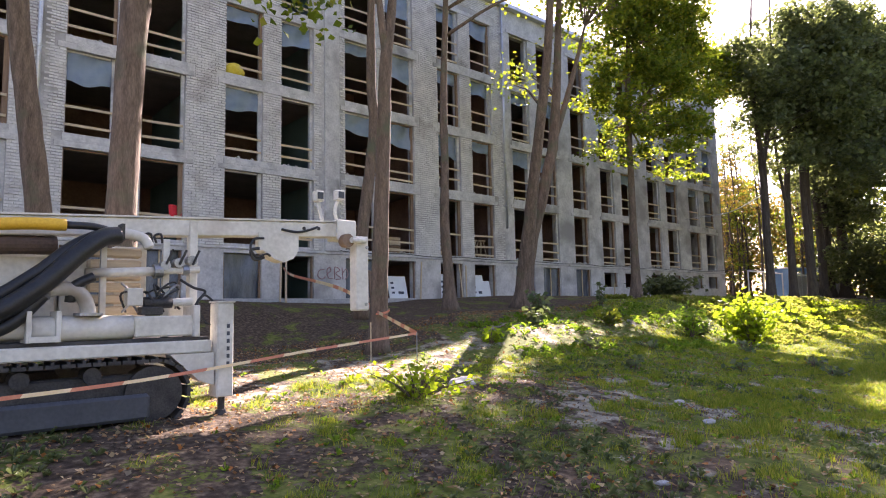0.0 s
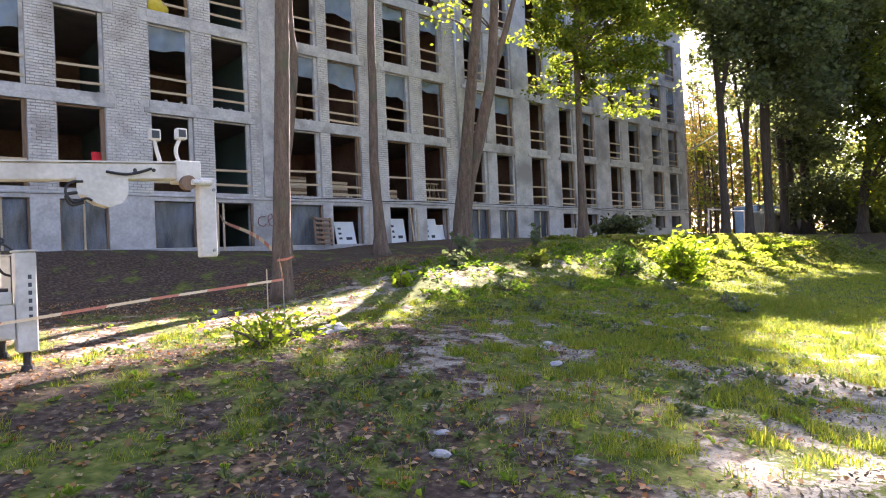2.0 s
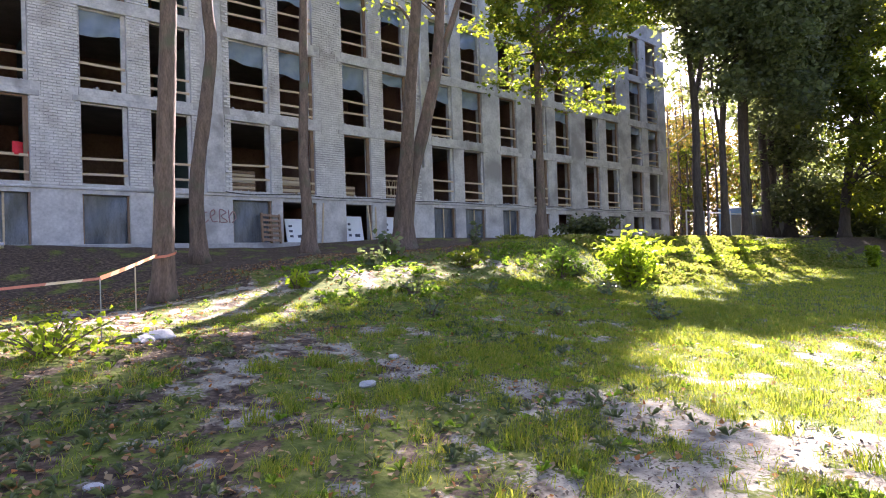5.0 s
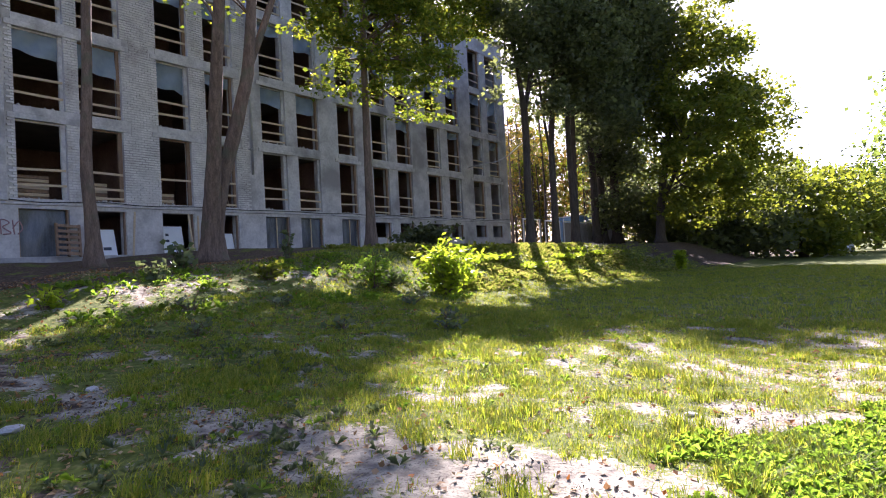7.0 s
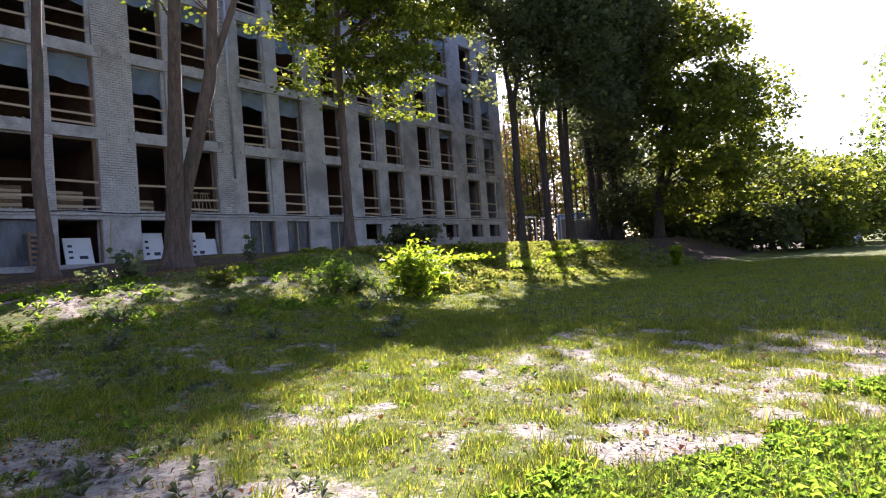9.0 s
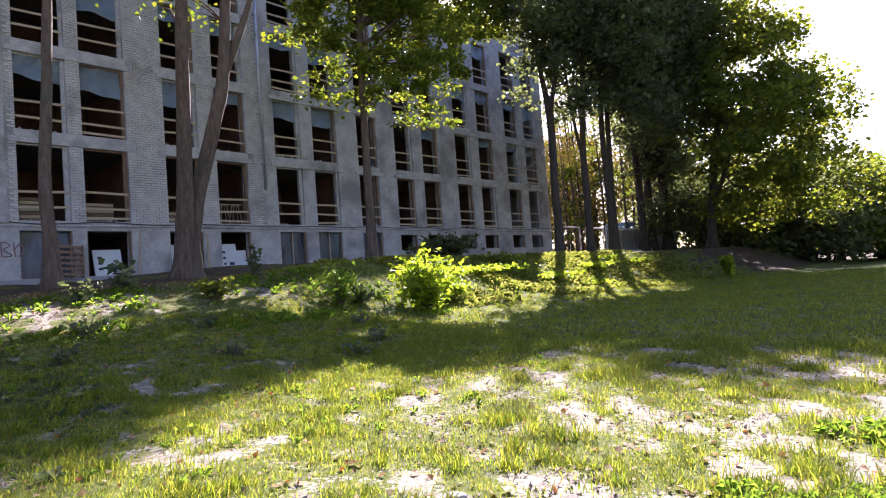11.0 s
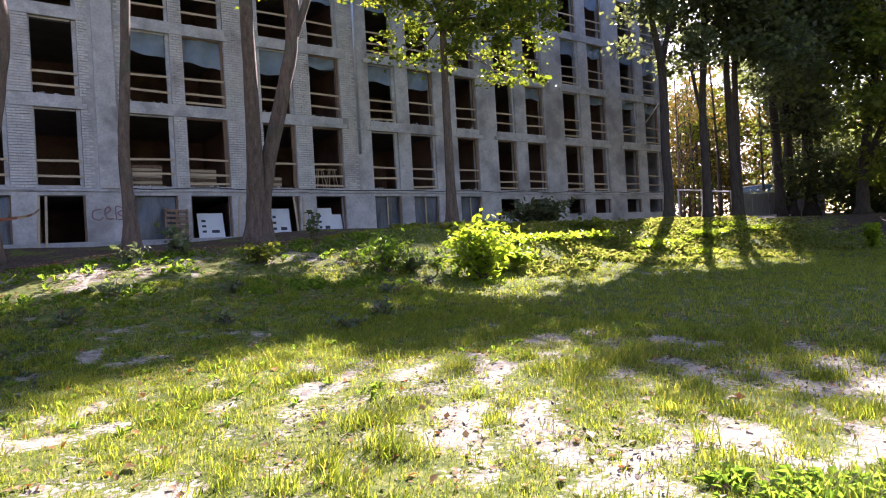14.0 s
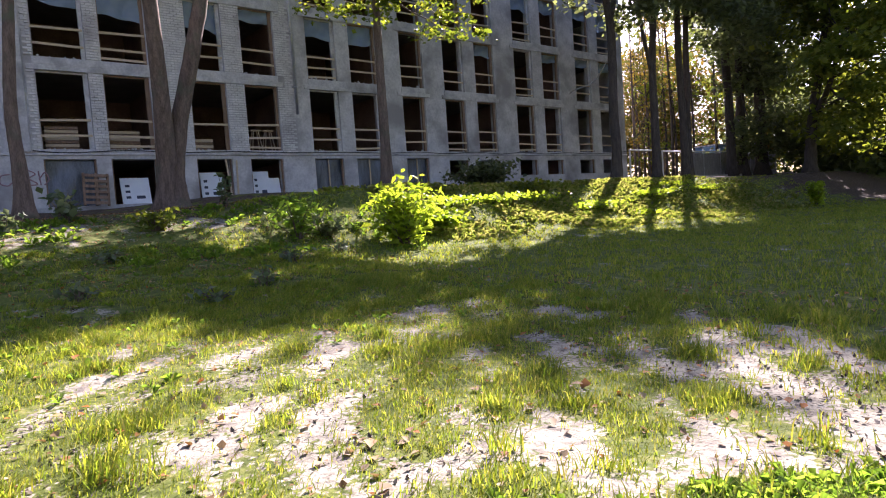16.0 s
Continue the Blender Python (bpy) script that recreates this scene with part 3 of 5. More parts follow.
# brick courses on the older part of the front
def brickwork():
    r = np.random.RandomState(11)
    verts, faces = [], []
    ops = [(o[2], o[3], o[4], o[5]) for o in openings if o[1] > 0]
    bands = [(a - 0.34, b + 0.34, z + OPEN_H, z + OPEN_H + 0.48) for a, b in pairs for z in FLOOR_Z]
    row = 0
    z = 4.3
    while z < ROOF - 0.12:
        x = -2.0 + (0.13 if row % 2 else 0)
        while x < 23.0:
            x1 = x + 0.259
            a, b = x, x1
            ok = not (12.12 < b and a < 12.88) and not (1.6 < a < 1.9)
            for o in ops + bands:
                if z + 0.088 > o[2] and z < o[3] and b > o[0] and a < o[1]:
                    if a < o[0] - 0.05:
                        b = o[0] - 0.004
                    elif b > o[1] + 0.05:
                        a = o[1] + 0.004
                    else:
                        ok = False
                        break
            if ok and b - a > 0.04 and r.rand() < 0.996:
                y0 = WALL_Y - 0.020 - 0.030 * r.rand() ** 1.5
                dz = 0.003 * r.randn()
                k = len(verts)
                zt = z + 0.076
                for xx, zz in ((a, z + dz), (b, z + dz), (b, zt + dz), (a, zt + dz)):
                    verts.append((xx, WALL_Y + 0.004, zz))
                e = 0.005
                for xx, zz in ((a + e, z + dz + e), (b - e, z + dz + e), (b - e, zt + dz - e), (a + e, zt + dz - e)):
                    verts.append((xx, y0, zz))
                faces += [(k + 4, k + 5, k + 6, k + 7), (k, k + 1, k + 5, k + 4), (k + 1, k + 2, k + 6, k + 5), (k + 2, k + 3, k + 7, k + 6), (k + 3, k, k + 4, k + 7)]
            x += 0.262
        z += 0.1
        row += 1
    ob = mesh_object("brickwork", verts, faces, M["brick"], building, "pale sand-lime brick courses with open joints")
    ob["kind"] = "stuff"


brickwork()


# ---- trees ----
def leaf_mesh(centres, sizes, normals_up=0.35, seed=0, length=1.0, droop=0.0):
    """Pointed leaves, each folded along its rib: two triangles a leaf."""
    r = np.random.RandomState(seed)
    n = len(centres)
    d = r.randn(n, 3)
    d[:, 2] = d[:, 2] * 0.5 - droop
    d /= np.linalg.norm(d, axis=1, keepdims=True)
    nn = r.randn(n, 3)
    nn[:, 2] += normals_up * 3
    s = np.cross(d, nn)
    s /= np.linalg.norm(s, axis=1, keepdims=True) + 1e-9
    up = np.cross(s, d)
    L = (sizes * length)[:, None]
    W = (sizes * 0.42)[:, None]
    c = np.asarray(centres)
    base, tip = c - d * L * 0.5, c + d * L * 0.5
    left = c + s * W + up * W * 0.35
    right = c - s * W + up * W * 0.35
    verts = np.stack([base, left, tip, right], 1).reshape(-1, 3)
    k = np.arange(n)[:, None] * 4
    faces = np.concatenate([k + [0, 2, 1], k + [0, 3, 2]], 1).reshape(-1, 3)
    return verts, faces


def fast_mesh(name, verts, tris, material, parent=None, label=""):
    me = bpy.data.meshes.new(name)
    me.vertices.add(len(verts))
    me.vertices.foreach_set("co", np.asarray(verts, np.float32).reshape(-1))
    tris = np.asarray(tris)
    k = tris.shape[1]
    me.loops.add(tris.size)
    me.loops.foreach_set("vertex_index", tris.reshape(-1).astype(np.int32))
    me.polygons.add(len(tris))
    me.polygons.foreach_set("loop_start", (np.arange(len(tris)) * k).astype(np.int32))
    me.update(calc_edges=True)
    me.materials.append(material)
    ob = new(name, me)
    if parent:
        ob.parent = parent
    if label:
        ob["label"] = label
    return ob


def crown_points(blobs, seed, clump=0.55, per=26, gap=-0.05):
    """Clumps of leaves in blobs (x, y, z, rx, ry, rz, clumps), thinner inside, with gaps."""
    r = np.random.RandomState(seed)
    pts, mids = [], []
    for bx, by, bz, rx, ry, rz, n in blobs:
        got = 0
        while got < n:
            p = r.randn(3)
            p /= np.linalg.norm(p)
            p *= r.uniform(0.25, 1.0) ** 0.45
            q = np.array((bx, by, bz)) + p * (rx, ry, rz)
            if noise.noise(Vector(q) * 0.55 + Vector((seed, 0, 0))) < gap and r.rand() < 0.8:
                got += 0.35
                continue
            got += 1
            mids.append(q)
            pts.append(q + r.randn(per, 3) * clump * np.array((1, 1, 0.55)) * r.uniform(0.5, 1.1))
    return np.concatenate(pts), np.array(mids)


def sprays(x, y, z, rx, ry, rz, count, seed):
    """Small drooping sprays for the ragged foot of a crown."""
    r = random.Random(seed)
    out = []
    while len(out) < count:
        a, b, c = r.uniform(-1, 1), r.uniform(-1, 1), r.uniform(-1, 1)
        if a * a + b * b > 1 or (c < -0.2 and r.random() < 0.45):
            continue
        s = r.uniform(0.3, 0.8)
        out.append((x + a * rx, y + b * ry, z + c * rz + 0.4 * rz * (1 - abs(a)) * (c > 0), s, s, s * 0.6, r.randint(3, 7)))
    return out


def tree(x, y, label, stems, blobs, bark="bark", leaf="leaf_mid", leaf_size=0.17, seed=1, limbs=14, clump=0.55, per=26, gap=-0.05, droop=0.15, category="tree", group="", limb_r=0.05):
    """A tree: stems as lines of (dx, dy, dz, radius) from its foot, limbs, and a crown of clumps."""
    z = height(x, y) - 0.06
    t = thing("tree", x, y, z, label, category, group)
    r = random.Random(seed)
    tops = []
    for s in stems:
        line = smooth_line(s, 7)
        foot = [(p[0], p[1], p[2], p[3] * (1 + 0.55 * math.exp(-p[2] / 0.35))) for p in line]
        v, f = tube_data(foot, 14, 0.10)
        mesh_object("trunk", v, f, M[bark], t, smooth=True)
        tops += [p for p in line if p[2] > 0.45 * line[-1][2]]
    if blobs:
        pts, mids = crown_points(blobs, seed, clump, per, gap)
        pts, mids = pts - (x, y, z), mids - (x, y, z)
        v, f = leaf_mesh(pts, np.random.RandomState(seed).uniform(0.6, 1.25, len(pts)) * leaf_size, seed=seed, droop=droop)
        fast_mesh("crown", v, f, M[leaf], t)
        for k in range(limbs):
            m = mids[r.randrange(len(mids))]
            p = min(tops, key=lambda q: (q[0] - m[0]) ** 2 + (q[1] - m[1]) ** 2 + (q[2] - (m[2] - 0.55 * math.hypot(q[0] - m[0], q[1] - m[1]))) ** 2)
            rad = min(p[3] * 0.6, limb_r * r.uniform(0.6, 1.3))
            h = Vector(m) - Vector(p[:3])
            j = lambda a: r.uniform(-a, a) * h.length
            line = [(*p[:3], rad), (p[0] + h.x * 0.35 + j(.07), p[1] + h.y * 0.35 + j(.07), p[2] + h.z * 0.5 + j(.05), rad * 0.75), (p[0] + h.x * 0.7 + j(.06), p[1] + h.y * 0.7 + j(.06), p[2] + h.z * 0.8, rad * 0.45), (*m, rad * 0.15)]
            bv, bf = tube_data(smooth_line(line, 3), 6, 0)
            mesh_object("limb", bv, bf, M[bark], t, smooth=True)
    return t


# beside and behind the drill
tree(0.75, 16.7, "slanting grey-brown lime trunk behind the drill", [[(0.45, 0, 0, .34), (0.25, 0, 2.0, .27), (-0.05, 0, 4.5, .24), (-0.4, 0, 7.5, .22), (-0.5, 0, 12, .16), (-0.5, 0, 15, .08)]],
     [(-0.5, 15, 15, 3.2, 3, 3.2, 150)], leaf="leaf_mid", seed=21)
tree(1.02, 10.35, "stout straight lime trunk behind the drill", [[(0, 0, 0, .26), (0.0, 0, 2.5, .205), (0.08, 0, 5, .195), (0.16, 0, 6.6, .20), (0.15, 0.1, 10, .14), (0.3, 0, 13, .07)], [(0.16, 0, 6.3, .10), (0.9, -0.3, 6.9, .07), (2.3, -0.9, 7.0, .03)]],
     [(3.6, 9.3, 6.75, .55, .5, .5, 9), (2.9, 9.9, 7.9, 1.2, 1.0, .6, 24), (1.2, 10.5, 12, 3, 3, 2.6, 150)], leaf="leaf_sun", seed=22, limbs=18)
# the tree with the tape, and the row before the front
tree(6.4, 11.65, "slim brown trunk wrapped with barrier tape", [[(0, 0, 0, .20), (0.05, 0, 1.5, .185), (0.12, 0, 3, .165), (0.22, 0, 5, .15), (0.30, 0, 6.6, .14), (0.5, 0, 8, .10), (0.6, 0, 10.5, .08), (0.6, 0, 13, .05)],
     [(0.30, 0, 6.4, .085), (0.2, 0, 7.3, .08), (0.0, 0, 9, .06), (-0.2, 0, 12, .04)]], [(6.0, 10.6, 13.5, 2.8, 2.6, 2.6, 120)], seed=23)
# High crown blobs here are out of view, placed to shade the ground.
tree(8.65, 15.6, "leaning lime trunk with brown bark", [[(0, 0, 0, .21), (-0.02, 0, 2.0, .18), (0.26, 0, 4, .165), (0.48, 0, 5.8, .15), (0.38, 0, 7.3, .14), (0.5, 0, 13, .06)]], [(12.9, 14.5, 15.5, 3.2, 2.8, 2.6, 320)], seed=24)
tree(11.62, 15.18, "thin lime trunk before the wall", [[(0, 0, 0, .22), (0.0, 0.05, 1.2, .165), (-0.04, 0.12, 2.7, .145), (0.12, 0.25, 4.8, .13), (0.3, 0.42, 7.5, .115), (0.6, 0.3, 14, .05)]], [(15.9, 14.5, 16, 3.6, 2.8, 2.8, 400)], seed=25)
tree(15.0, 15.17, "lime with several stems rising from one foot", [[(0.06, 0, 0, .36), (0.12, 0, 1.0, .30), (0.36, -0.15, 2.4, .23), (0.85, -0.5, 4.6, .20), (1.15, -0.75, 6.7, .17), (1.4, -1.2, 14, .06)],
     [(-0.06, 0, 0, .33), (-0.08, -0.2, 1.4, .26), (-0.22, -0.7, 3.6, .20), (-0.5, -1.45, 6.2, .17), (-0.7, -2.1, 9, .13), (-0.8, -2.6, 14, .05)], [(0.95, -0.6, 5.4, .12), (1.8, -0.9, 7.8, .10), (2.7, -1.1, 10.5, .05)]],
     [(20.3, 14.4, 16.6, 4.6, 3.2, 3.4, 420), (17.4, 13.6, 12.6, 1.7, 1.4, 1.6, 60), (15.0, 15.0, 9.7, 0.9, .9, .6, 9)], leaf="leaf_sun", seed=26, limbs=30, clump=0.6, gap=0.06)
# Sprays form the seen crown; large high blobs are added for ground shade.
tree(22.25, 15.3, "slender maple with a sunlit yellow-green crown", [[(0, 0, 0, .24), (0.02, 0, 2, .17), (0.05, 0, 5, .14), (0.15, 0, 9, .11), (0.2, -0.4, 16, .05)]],
     sprays(22.7, 14.5, 9.7, 4.0, 1.9, 2.2, 84, 27) + sprays(25.4, 14.7, 12.6, 2.8, 1.6, 1.9, 50, 37) + [(24.2, 15.3, 13.8, 3.4, 2.0, 1.6, 480), (29.6, 15.5, 13.6, 2.8, 1.6, 1.3, 260), (24.0, 14.2, 17.4, 3.8, 3.2, 3.4, 500)], leaf="leaf_sun", seed=27, limbs=90, leaf_size=0.18, clump=0.28, per=30, gap=-0.02)
# the group on the bank beyond the front's end
# High blobs are added where their shadows make the lawn's shade band.
tree(34.8, 14.85, "dark slender trunk on the bank forking into two limbs", [[(0, 0, 0, .27), (0.12, 0, 1.5, .23), (0.05, 0, 3.5, .21), (0.16, 0, 5.5, .20), (0.1, 0, 7.6, .19), (-0.75, -0.2, 9.6, .12), (-1.3, -0.3, 12.5, .08), (-1.2, -0.6, 17, .04)],
     [(0.1, 0, 7.4, .15), (0.55, -0.2, 9.2, .12), (0.9, -0.5, 12, .09), (0.8, -0.8, 18, .04)]],
     [(38.0, 13.2, 16.4, 2.6, 2.4, 2.0, 220), (37.8, 13.2, 14.6, 2.4, 2.2, 2.0, 180), (34.9, 13.7, 14.4, 2.1, 2.0, 1.7, 140), (39.7, 12.6, 17.4, 2.4, 2.2, 1.6, 150), (31.0, 13.9, 14.0, 1.5, 1.3, 1.2, 80)] + sprays(37.6, 12.8, 14.4, 3.4, 2.8, 3.2, 60, 38) + sprays(34.6, 14.4, 11.2, 2.6, 1.8, 1.8, 26, 28), "bark_dark", "leaf_dark", seed=28, leaf_size=0.26, clump=0.5, limbs=44, gap=-0.12)
tree(38.35, 14.95, "dark upright trunk on the bank with a thin side limb", [[(0, 0, 0, .24), (0.02, 0, 3, .20), (0.06, 0, 6, .18), (0.3, -0.2, 10, .14), (0.6, -0.4, 18, .05)], [(0.03, 0, 5.2, .11), (-0.45, 0.1, 7.2, .09), (-0.95, 0.1, 9.8, .07), (-1.3, 0.2, 14, .03)]],
     [(41.2, 13.0, 16.4, 3.6, 3.0, 3.2, 380), (43.4, 13.4, 14.4, 2.6, 2.2, 2.4, 170), (38.6, 13.8, 13.8, 1.9, 1.8, 1.5, 90)] + sprays(39.6, 13.0, 11.2, 3.4, 2.2, 2.0, 40, 29), "bark_dark", "leaf_dark", seed=29, leaf_size=0.30, clump=0.7, limbs=34, gap=-0.12)
tree(40.95, 14.8, "pair of dark trunks on the bank rising from one foot", [[(-0.15, 0, 0, .24), (-0.2, 0, 3, .19), (-0.35, 0, 7, .16), (-0.5, -0.2, 10, .13), (-0.4, -0.4, 17, .05)], [(0.2, 0, 0, .22), (0.25, 0, 3, .17), (0.42, 0, 7, .15), (0.6, 0, 10, .12), (1.0, 0, 15, .05)]],
     [(45.8, 12.6, 16.4, 4.4, 3.0, 3.8, 560)] + sprays(43.6, 13.0, 11.5, 3.6, 2.2, 2.4, 44, 30), "bark_dark", "leaf_dark", seed=30, leaf_size=0.32, clump=0.75, limbs=34, gap=-0.12)
tree(51.0, 17.4, "tall dense dark tree beside the lawn", [[(0, 0, 0, .32), (0, 0, 5, .27), (-0.4, 0, 11, .2), (-1.2, -0.6, 20, .06)]], [(50.0, 13.6, 16.0, 4.0, 3.2, 4.2, 460)] + sprays(50.0, 15.6, 9.6, 3.0, 2.4, 2.6, 22, 31), "bark_dark", "leaf_dark", seed=31, leaf_size=0.34, limbs=24, clump=0.8, gap=-0.12)
tree(54.5, 17.0, "tall pointed dark tree", [[(0, 0, 0, .42), (0, 0, 6, .32), (0, 0, 22, .05)]], [(54.5, 17, 18.5, 2.6, 2.6, 4.4, 260), (55.2, 16.8, 12.0, 3.4, 3.0, 4.2, 240), (55.5, 15.4, 5.8, 2.6, 2.2, 3.0, 60)], "bark_dark", "leaf_dark", seed=32, leaf_size=0.36, limbs=14, clump=0.85)
tree(49.3, 12.0, "spreading chestnut with sunlit green leaves", [[(0, 0, 0, .34), (0.05, -0.2, 3, .27), (0.1, -1.0, 8, .2), (0.3, -2, 15, .06)], [(0.05, -0.2, 2.8, .18), (-1.0, -1.6, 5, .13), (-2.2, -2.6, 7, .06)]],
     [(49.8, 9.4, 12.2, 3.8, 3.6, 4.2, 150), (51, 9, 16.2, 2.2, 2.2, 2.0, 70), (52.6, 5.9, 10.6, 2.8, 2.4, 2.8, 80), (52, 6.0, 6.0, 3.2, 3.0, 3.4, 130), (51.5, 10.0, 5.2, 4.2, 3.0, 2.8, 130)] + sprays(47.8, 8.4, 7.6, 5.0, 3.8, 3.6, 96, 33) + sprays(49.5, 8.6, 12, 4.4, 4.0, 4.6, 60, 34), "bark_dark", "leaf_mid", seed=33, leaf_size=0.32, limbs=34, clump=0.55, gap=0.04)
tree(53.0, 17.6, "dark leafy tree between taller ones", [[(0, 0, 0, .35), (0, 0, 6, .26), (0, 0, 15, .05)]], [(53.2, 17.0, 13.0, 3.2, 2.8, 4.0, 170)] + sprays(53.6, 16.4, 6.2, 2.8, 2.2, 2.6, 26, 35), "bark_dark", "leaf_dark", seed=34, leaf_size=0.34, limbs=12, clump=0.8)


# ---- the drill ----
def drill():
    t = thing("drill_rig", 0.4, 7.8, height(0.4, 7.8), "cream-white crawler drilling rig with its mast lowered level", "drill rig")
    W, S, K = M["white_paint"], M["steel"], M["dark_steel"]
    t.matrix_world = Matrix()
    g = 0.50
    # tracks
    for y0, y1 in ((7.02, 7.36), (8.3, 8.64)):
        bm = bmesh.new()
        n = 44
        L, R, zc, r = -3.9, 0.48, 0.83, 0.31
        flat = R - L
        per = 2 * flat + 2 * math.pi * r
        for k in range(n * 2):
            s = k / (n * 2) * per
            if s < flat:
                p, a = (L + s, zc + r), 0
            elif s < flat + math.pi * r:
                th = (s - flat) / r
                p, a = (R + r * math.sin(th), zc + r * math.cos(th)), th
            elif s < 2 * flat + math.pi * r:
                p, a = (R - (s - flat - math.pi * r), zc - r), math.pi
            else:
                th = (s - 2 * flat - math.pi * r) / r + math.pi
                p, a = (L + r * math.sin(th), zc + r * math.cos(th)), th
            m = Matrix.Translation((p[0], (y0 + y1) / 2, p[1])) @ Matrix.Rotation(a, 4, 'Y')
            box(bm, -0.052, 0.052, -(y1 - y0) / 2, (y1 - y0) / 2, -0.02, 0.012, m=m)
            box(bm, -0.012, 0.012, -(y1 - y0) / 2, (y1 - y0) / 2, 0.011, 0.035, m=m)
        track = part("track", bm, K, t, "black oily steel crawler track")
        for k, xx in enumerate((L, R)):
            part("sprocket", make_rod((xx, y0 + 0.05, zc), (xx, y1 - 0.05, zc), 0.26, seg=20), K, track)
        for k in range(7):
            xx = L + 0.55 + k * 0.55
            part("roller", make_rod((xx, y0 + 0.06, zc + 0.2), (xx, y1 - 0.06, zc + 0.2), 0.075, seg=14), K, track)
        part("track_frame", make_box(L - 0.05, R - 0.1, y0 + 0.11, y1 - 0.08, zc - 0.22, zc + 0.19, bevel=0.02), K, track)
        bm = bmesh.new()
        box(bm, L + 0.1, R - 0.05, y0 - 0.02, y0 + 0.05, 0.60, 0.84, bevel=0.03)
        part("side_guard", bm, M["grey_paint"], track, "slate-grey track side guard")
    # chassis beam, bracket, jack leg
    part("chassis", make_box(-4.2, 1.02, 7.06, 8.6, 1.19, 1.31, bevel=0.012), W, t)
    part("deck", make_box(-4.2, 1.0, 7.12, 8.55, 1.312, 1.345), K, t)
    for y in (7.02, 8.5):
        bm = bmesh.new()
        vs = [bm.verts.new(p) for p in ((0.60, y, 1.185), (1.03, y, 1.185), (1.03, y, 0.86), (0.88, y, 0.92))]
        f = bm.faces.new(vs)
        e = bmesh.ops.extrude_face_region(bm, geom=[f])
        bmesh.ops.translate(bm, vec=(0, 0.16, 0), verts=[v for v in e["geom"] if isinstance(v, bmesh.types.BMVert)])
        part("gusset", bm, W, t)
        leg = part("jack_leg", make_box(1.04, 1.21, y - 0.05, y + 0.16, 0.74, 1.68, bevel=0.012), W, t)
        part("jack_rod", make_rod((1.125, y + 0.05, 0.60), (1.125, y + 0.05, 0.76), 0.035), K, leg)
        part("jack_pad", make_rod((1.125, y + 0.05, 0.50), (1.125, y + 0.05, 0.61), 0.07, 0.05), K, leg)
        if y < 8:
            for k in range(6):
                part("mark", make_box(1.135, 1.165, y - 0.0535, y - 0.051, 1.05 + k * 0.075, 1.09 + k * 0.075), M["grey_paint"], leg)
        part("cap", make_box(1.03, 1.22, y - 0.06, y + 0.17, 1.682, 1.70, bevel=0.005), W, leg)
    # long feed cylinder along the deck
    cyl = part("feed_cylinder", make_rod((-0.55, 7.22, 1.46), (0.30, 7.22, 1.46), 0.115, seg=20), W, t, "", True)
    part("square_sleeve", make_box(0.302, 0.86, 7.11, 7.33, 1.36, 1.56, bevel=0.015), W, cyl)
    part("rod", make_rod((-1.6, 7.22, 1.46), (-0.551, 7.22, 1.46), 0.085, seg=16), W, cyl, "", True)
    for xx in (-0.55, -0.33):
        part("flange", make_box(xx - 0.02, xx + 0.02, 7.06, 7.38, 1.346, 1.62, bevel=0.005), W, cyl)
    part("clamp_plate", make_box(-0.55, -0.33, 7.04, 7.058, 1.35, 1.40), W, cyl)
    part("saddle", make_box(0.84, 0.90, 7.06, 7.4, 1.346, 1.66, bevel=0.01), W, cyl)
    # elbow of grey pipe on it
    elbow = tube("elbow_pipe", [(-0.42, 7.16, 1.80), (-0.28, 7.16, 1.82), (-0.15, 7.17, 1.77), (-0.09, 7.18, 1.66), (-0.08, 7.18, 1.575)], 0.065, W, t, "pale grey elbow pipe", 6, 12)
    part("flange", make_rod((-0.08, 7.18, 1.572), (-0.08, 7.18, 1.60), 0.12, seg=16), S, elbow)
    part("collar", make_rod((-0.45, 7.16, 1.80), (-0.40, 7.16, 1.803), 0.085, seg=14), S, elbow)
    # fat black hoses sweeping up to the mast
    tube("hose", [(-1.5, 7.12, 1.25), (-1.1, 7.10, 1.45), (-0.76, 7.08, 1.62), (-0.45, 7.08, 1.86), (-0.2, 7.10, 2.12), (0.0, 7.14, 2.29), (0.16, 7.18, 2.33)], 0.085, M["rubber"], t, "fat black rubber hose", 6, 12)
    tube("hose", [(-1.5, 7.28, 1.5), (-0.9, 7.25, 1.68), (-0.5, 7.22, 1.95), (-0.22, 7.22, 2.2), (0.02, 7.25, 2.33), (0.2, 7.25, 2.36)], 0.06, M["rubber"], t, "fat black rubber hose", 6, 12)
    tube("hose", [(-1.5, 7.15, 1.36), (-1.0, 7.12, 1.40), (-0.7, 7.12, 1.50), (-0.5, 7.14, 1.70), (-0.43, 7.16, 1.79)], 0.06, M["rubber"], t, "", 6, 12)
    tube("hose", [(-0.05, 7.15, 1.93), (-0.15, 7.15, 1.88), (-0.22, 7.16, 1.82), (-0.23, 7.18, 1.7)], 0.045, M["rubber"], t, "", 6, 10)
    sl = tube("hose_sleeve", [(-1.6, 7.2, 2.22), (-1.0, 7.2, 2.34), (-0.6, 7.2, 2.39), (-0.28, 7.2, 2.40)], 0.055, M["yellow"], t, "amber sleeve over a black hose", 6, 12)
    tube("hose", [(-0.28, 7.2, 2.40), (-0.05, 7.2, 2.40), (0.13, 7.22, 2.36)], 0.035, M["rubber"], t, "", 5, 10)
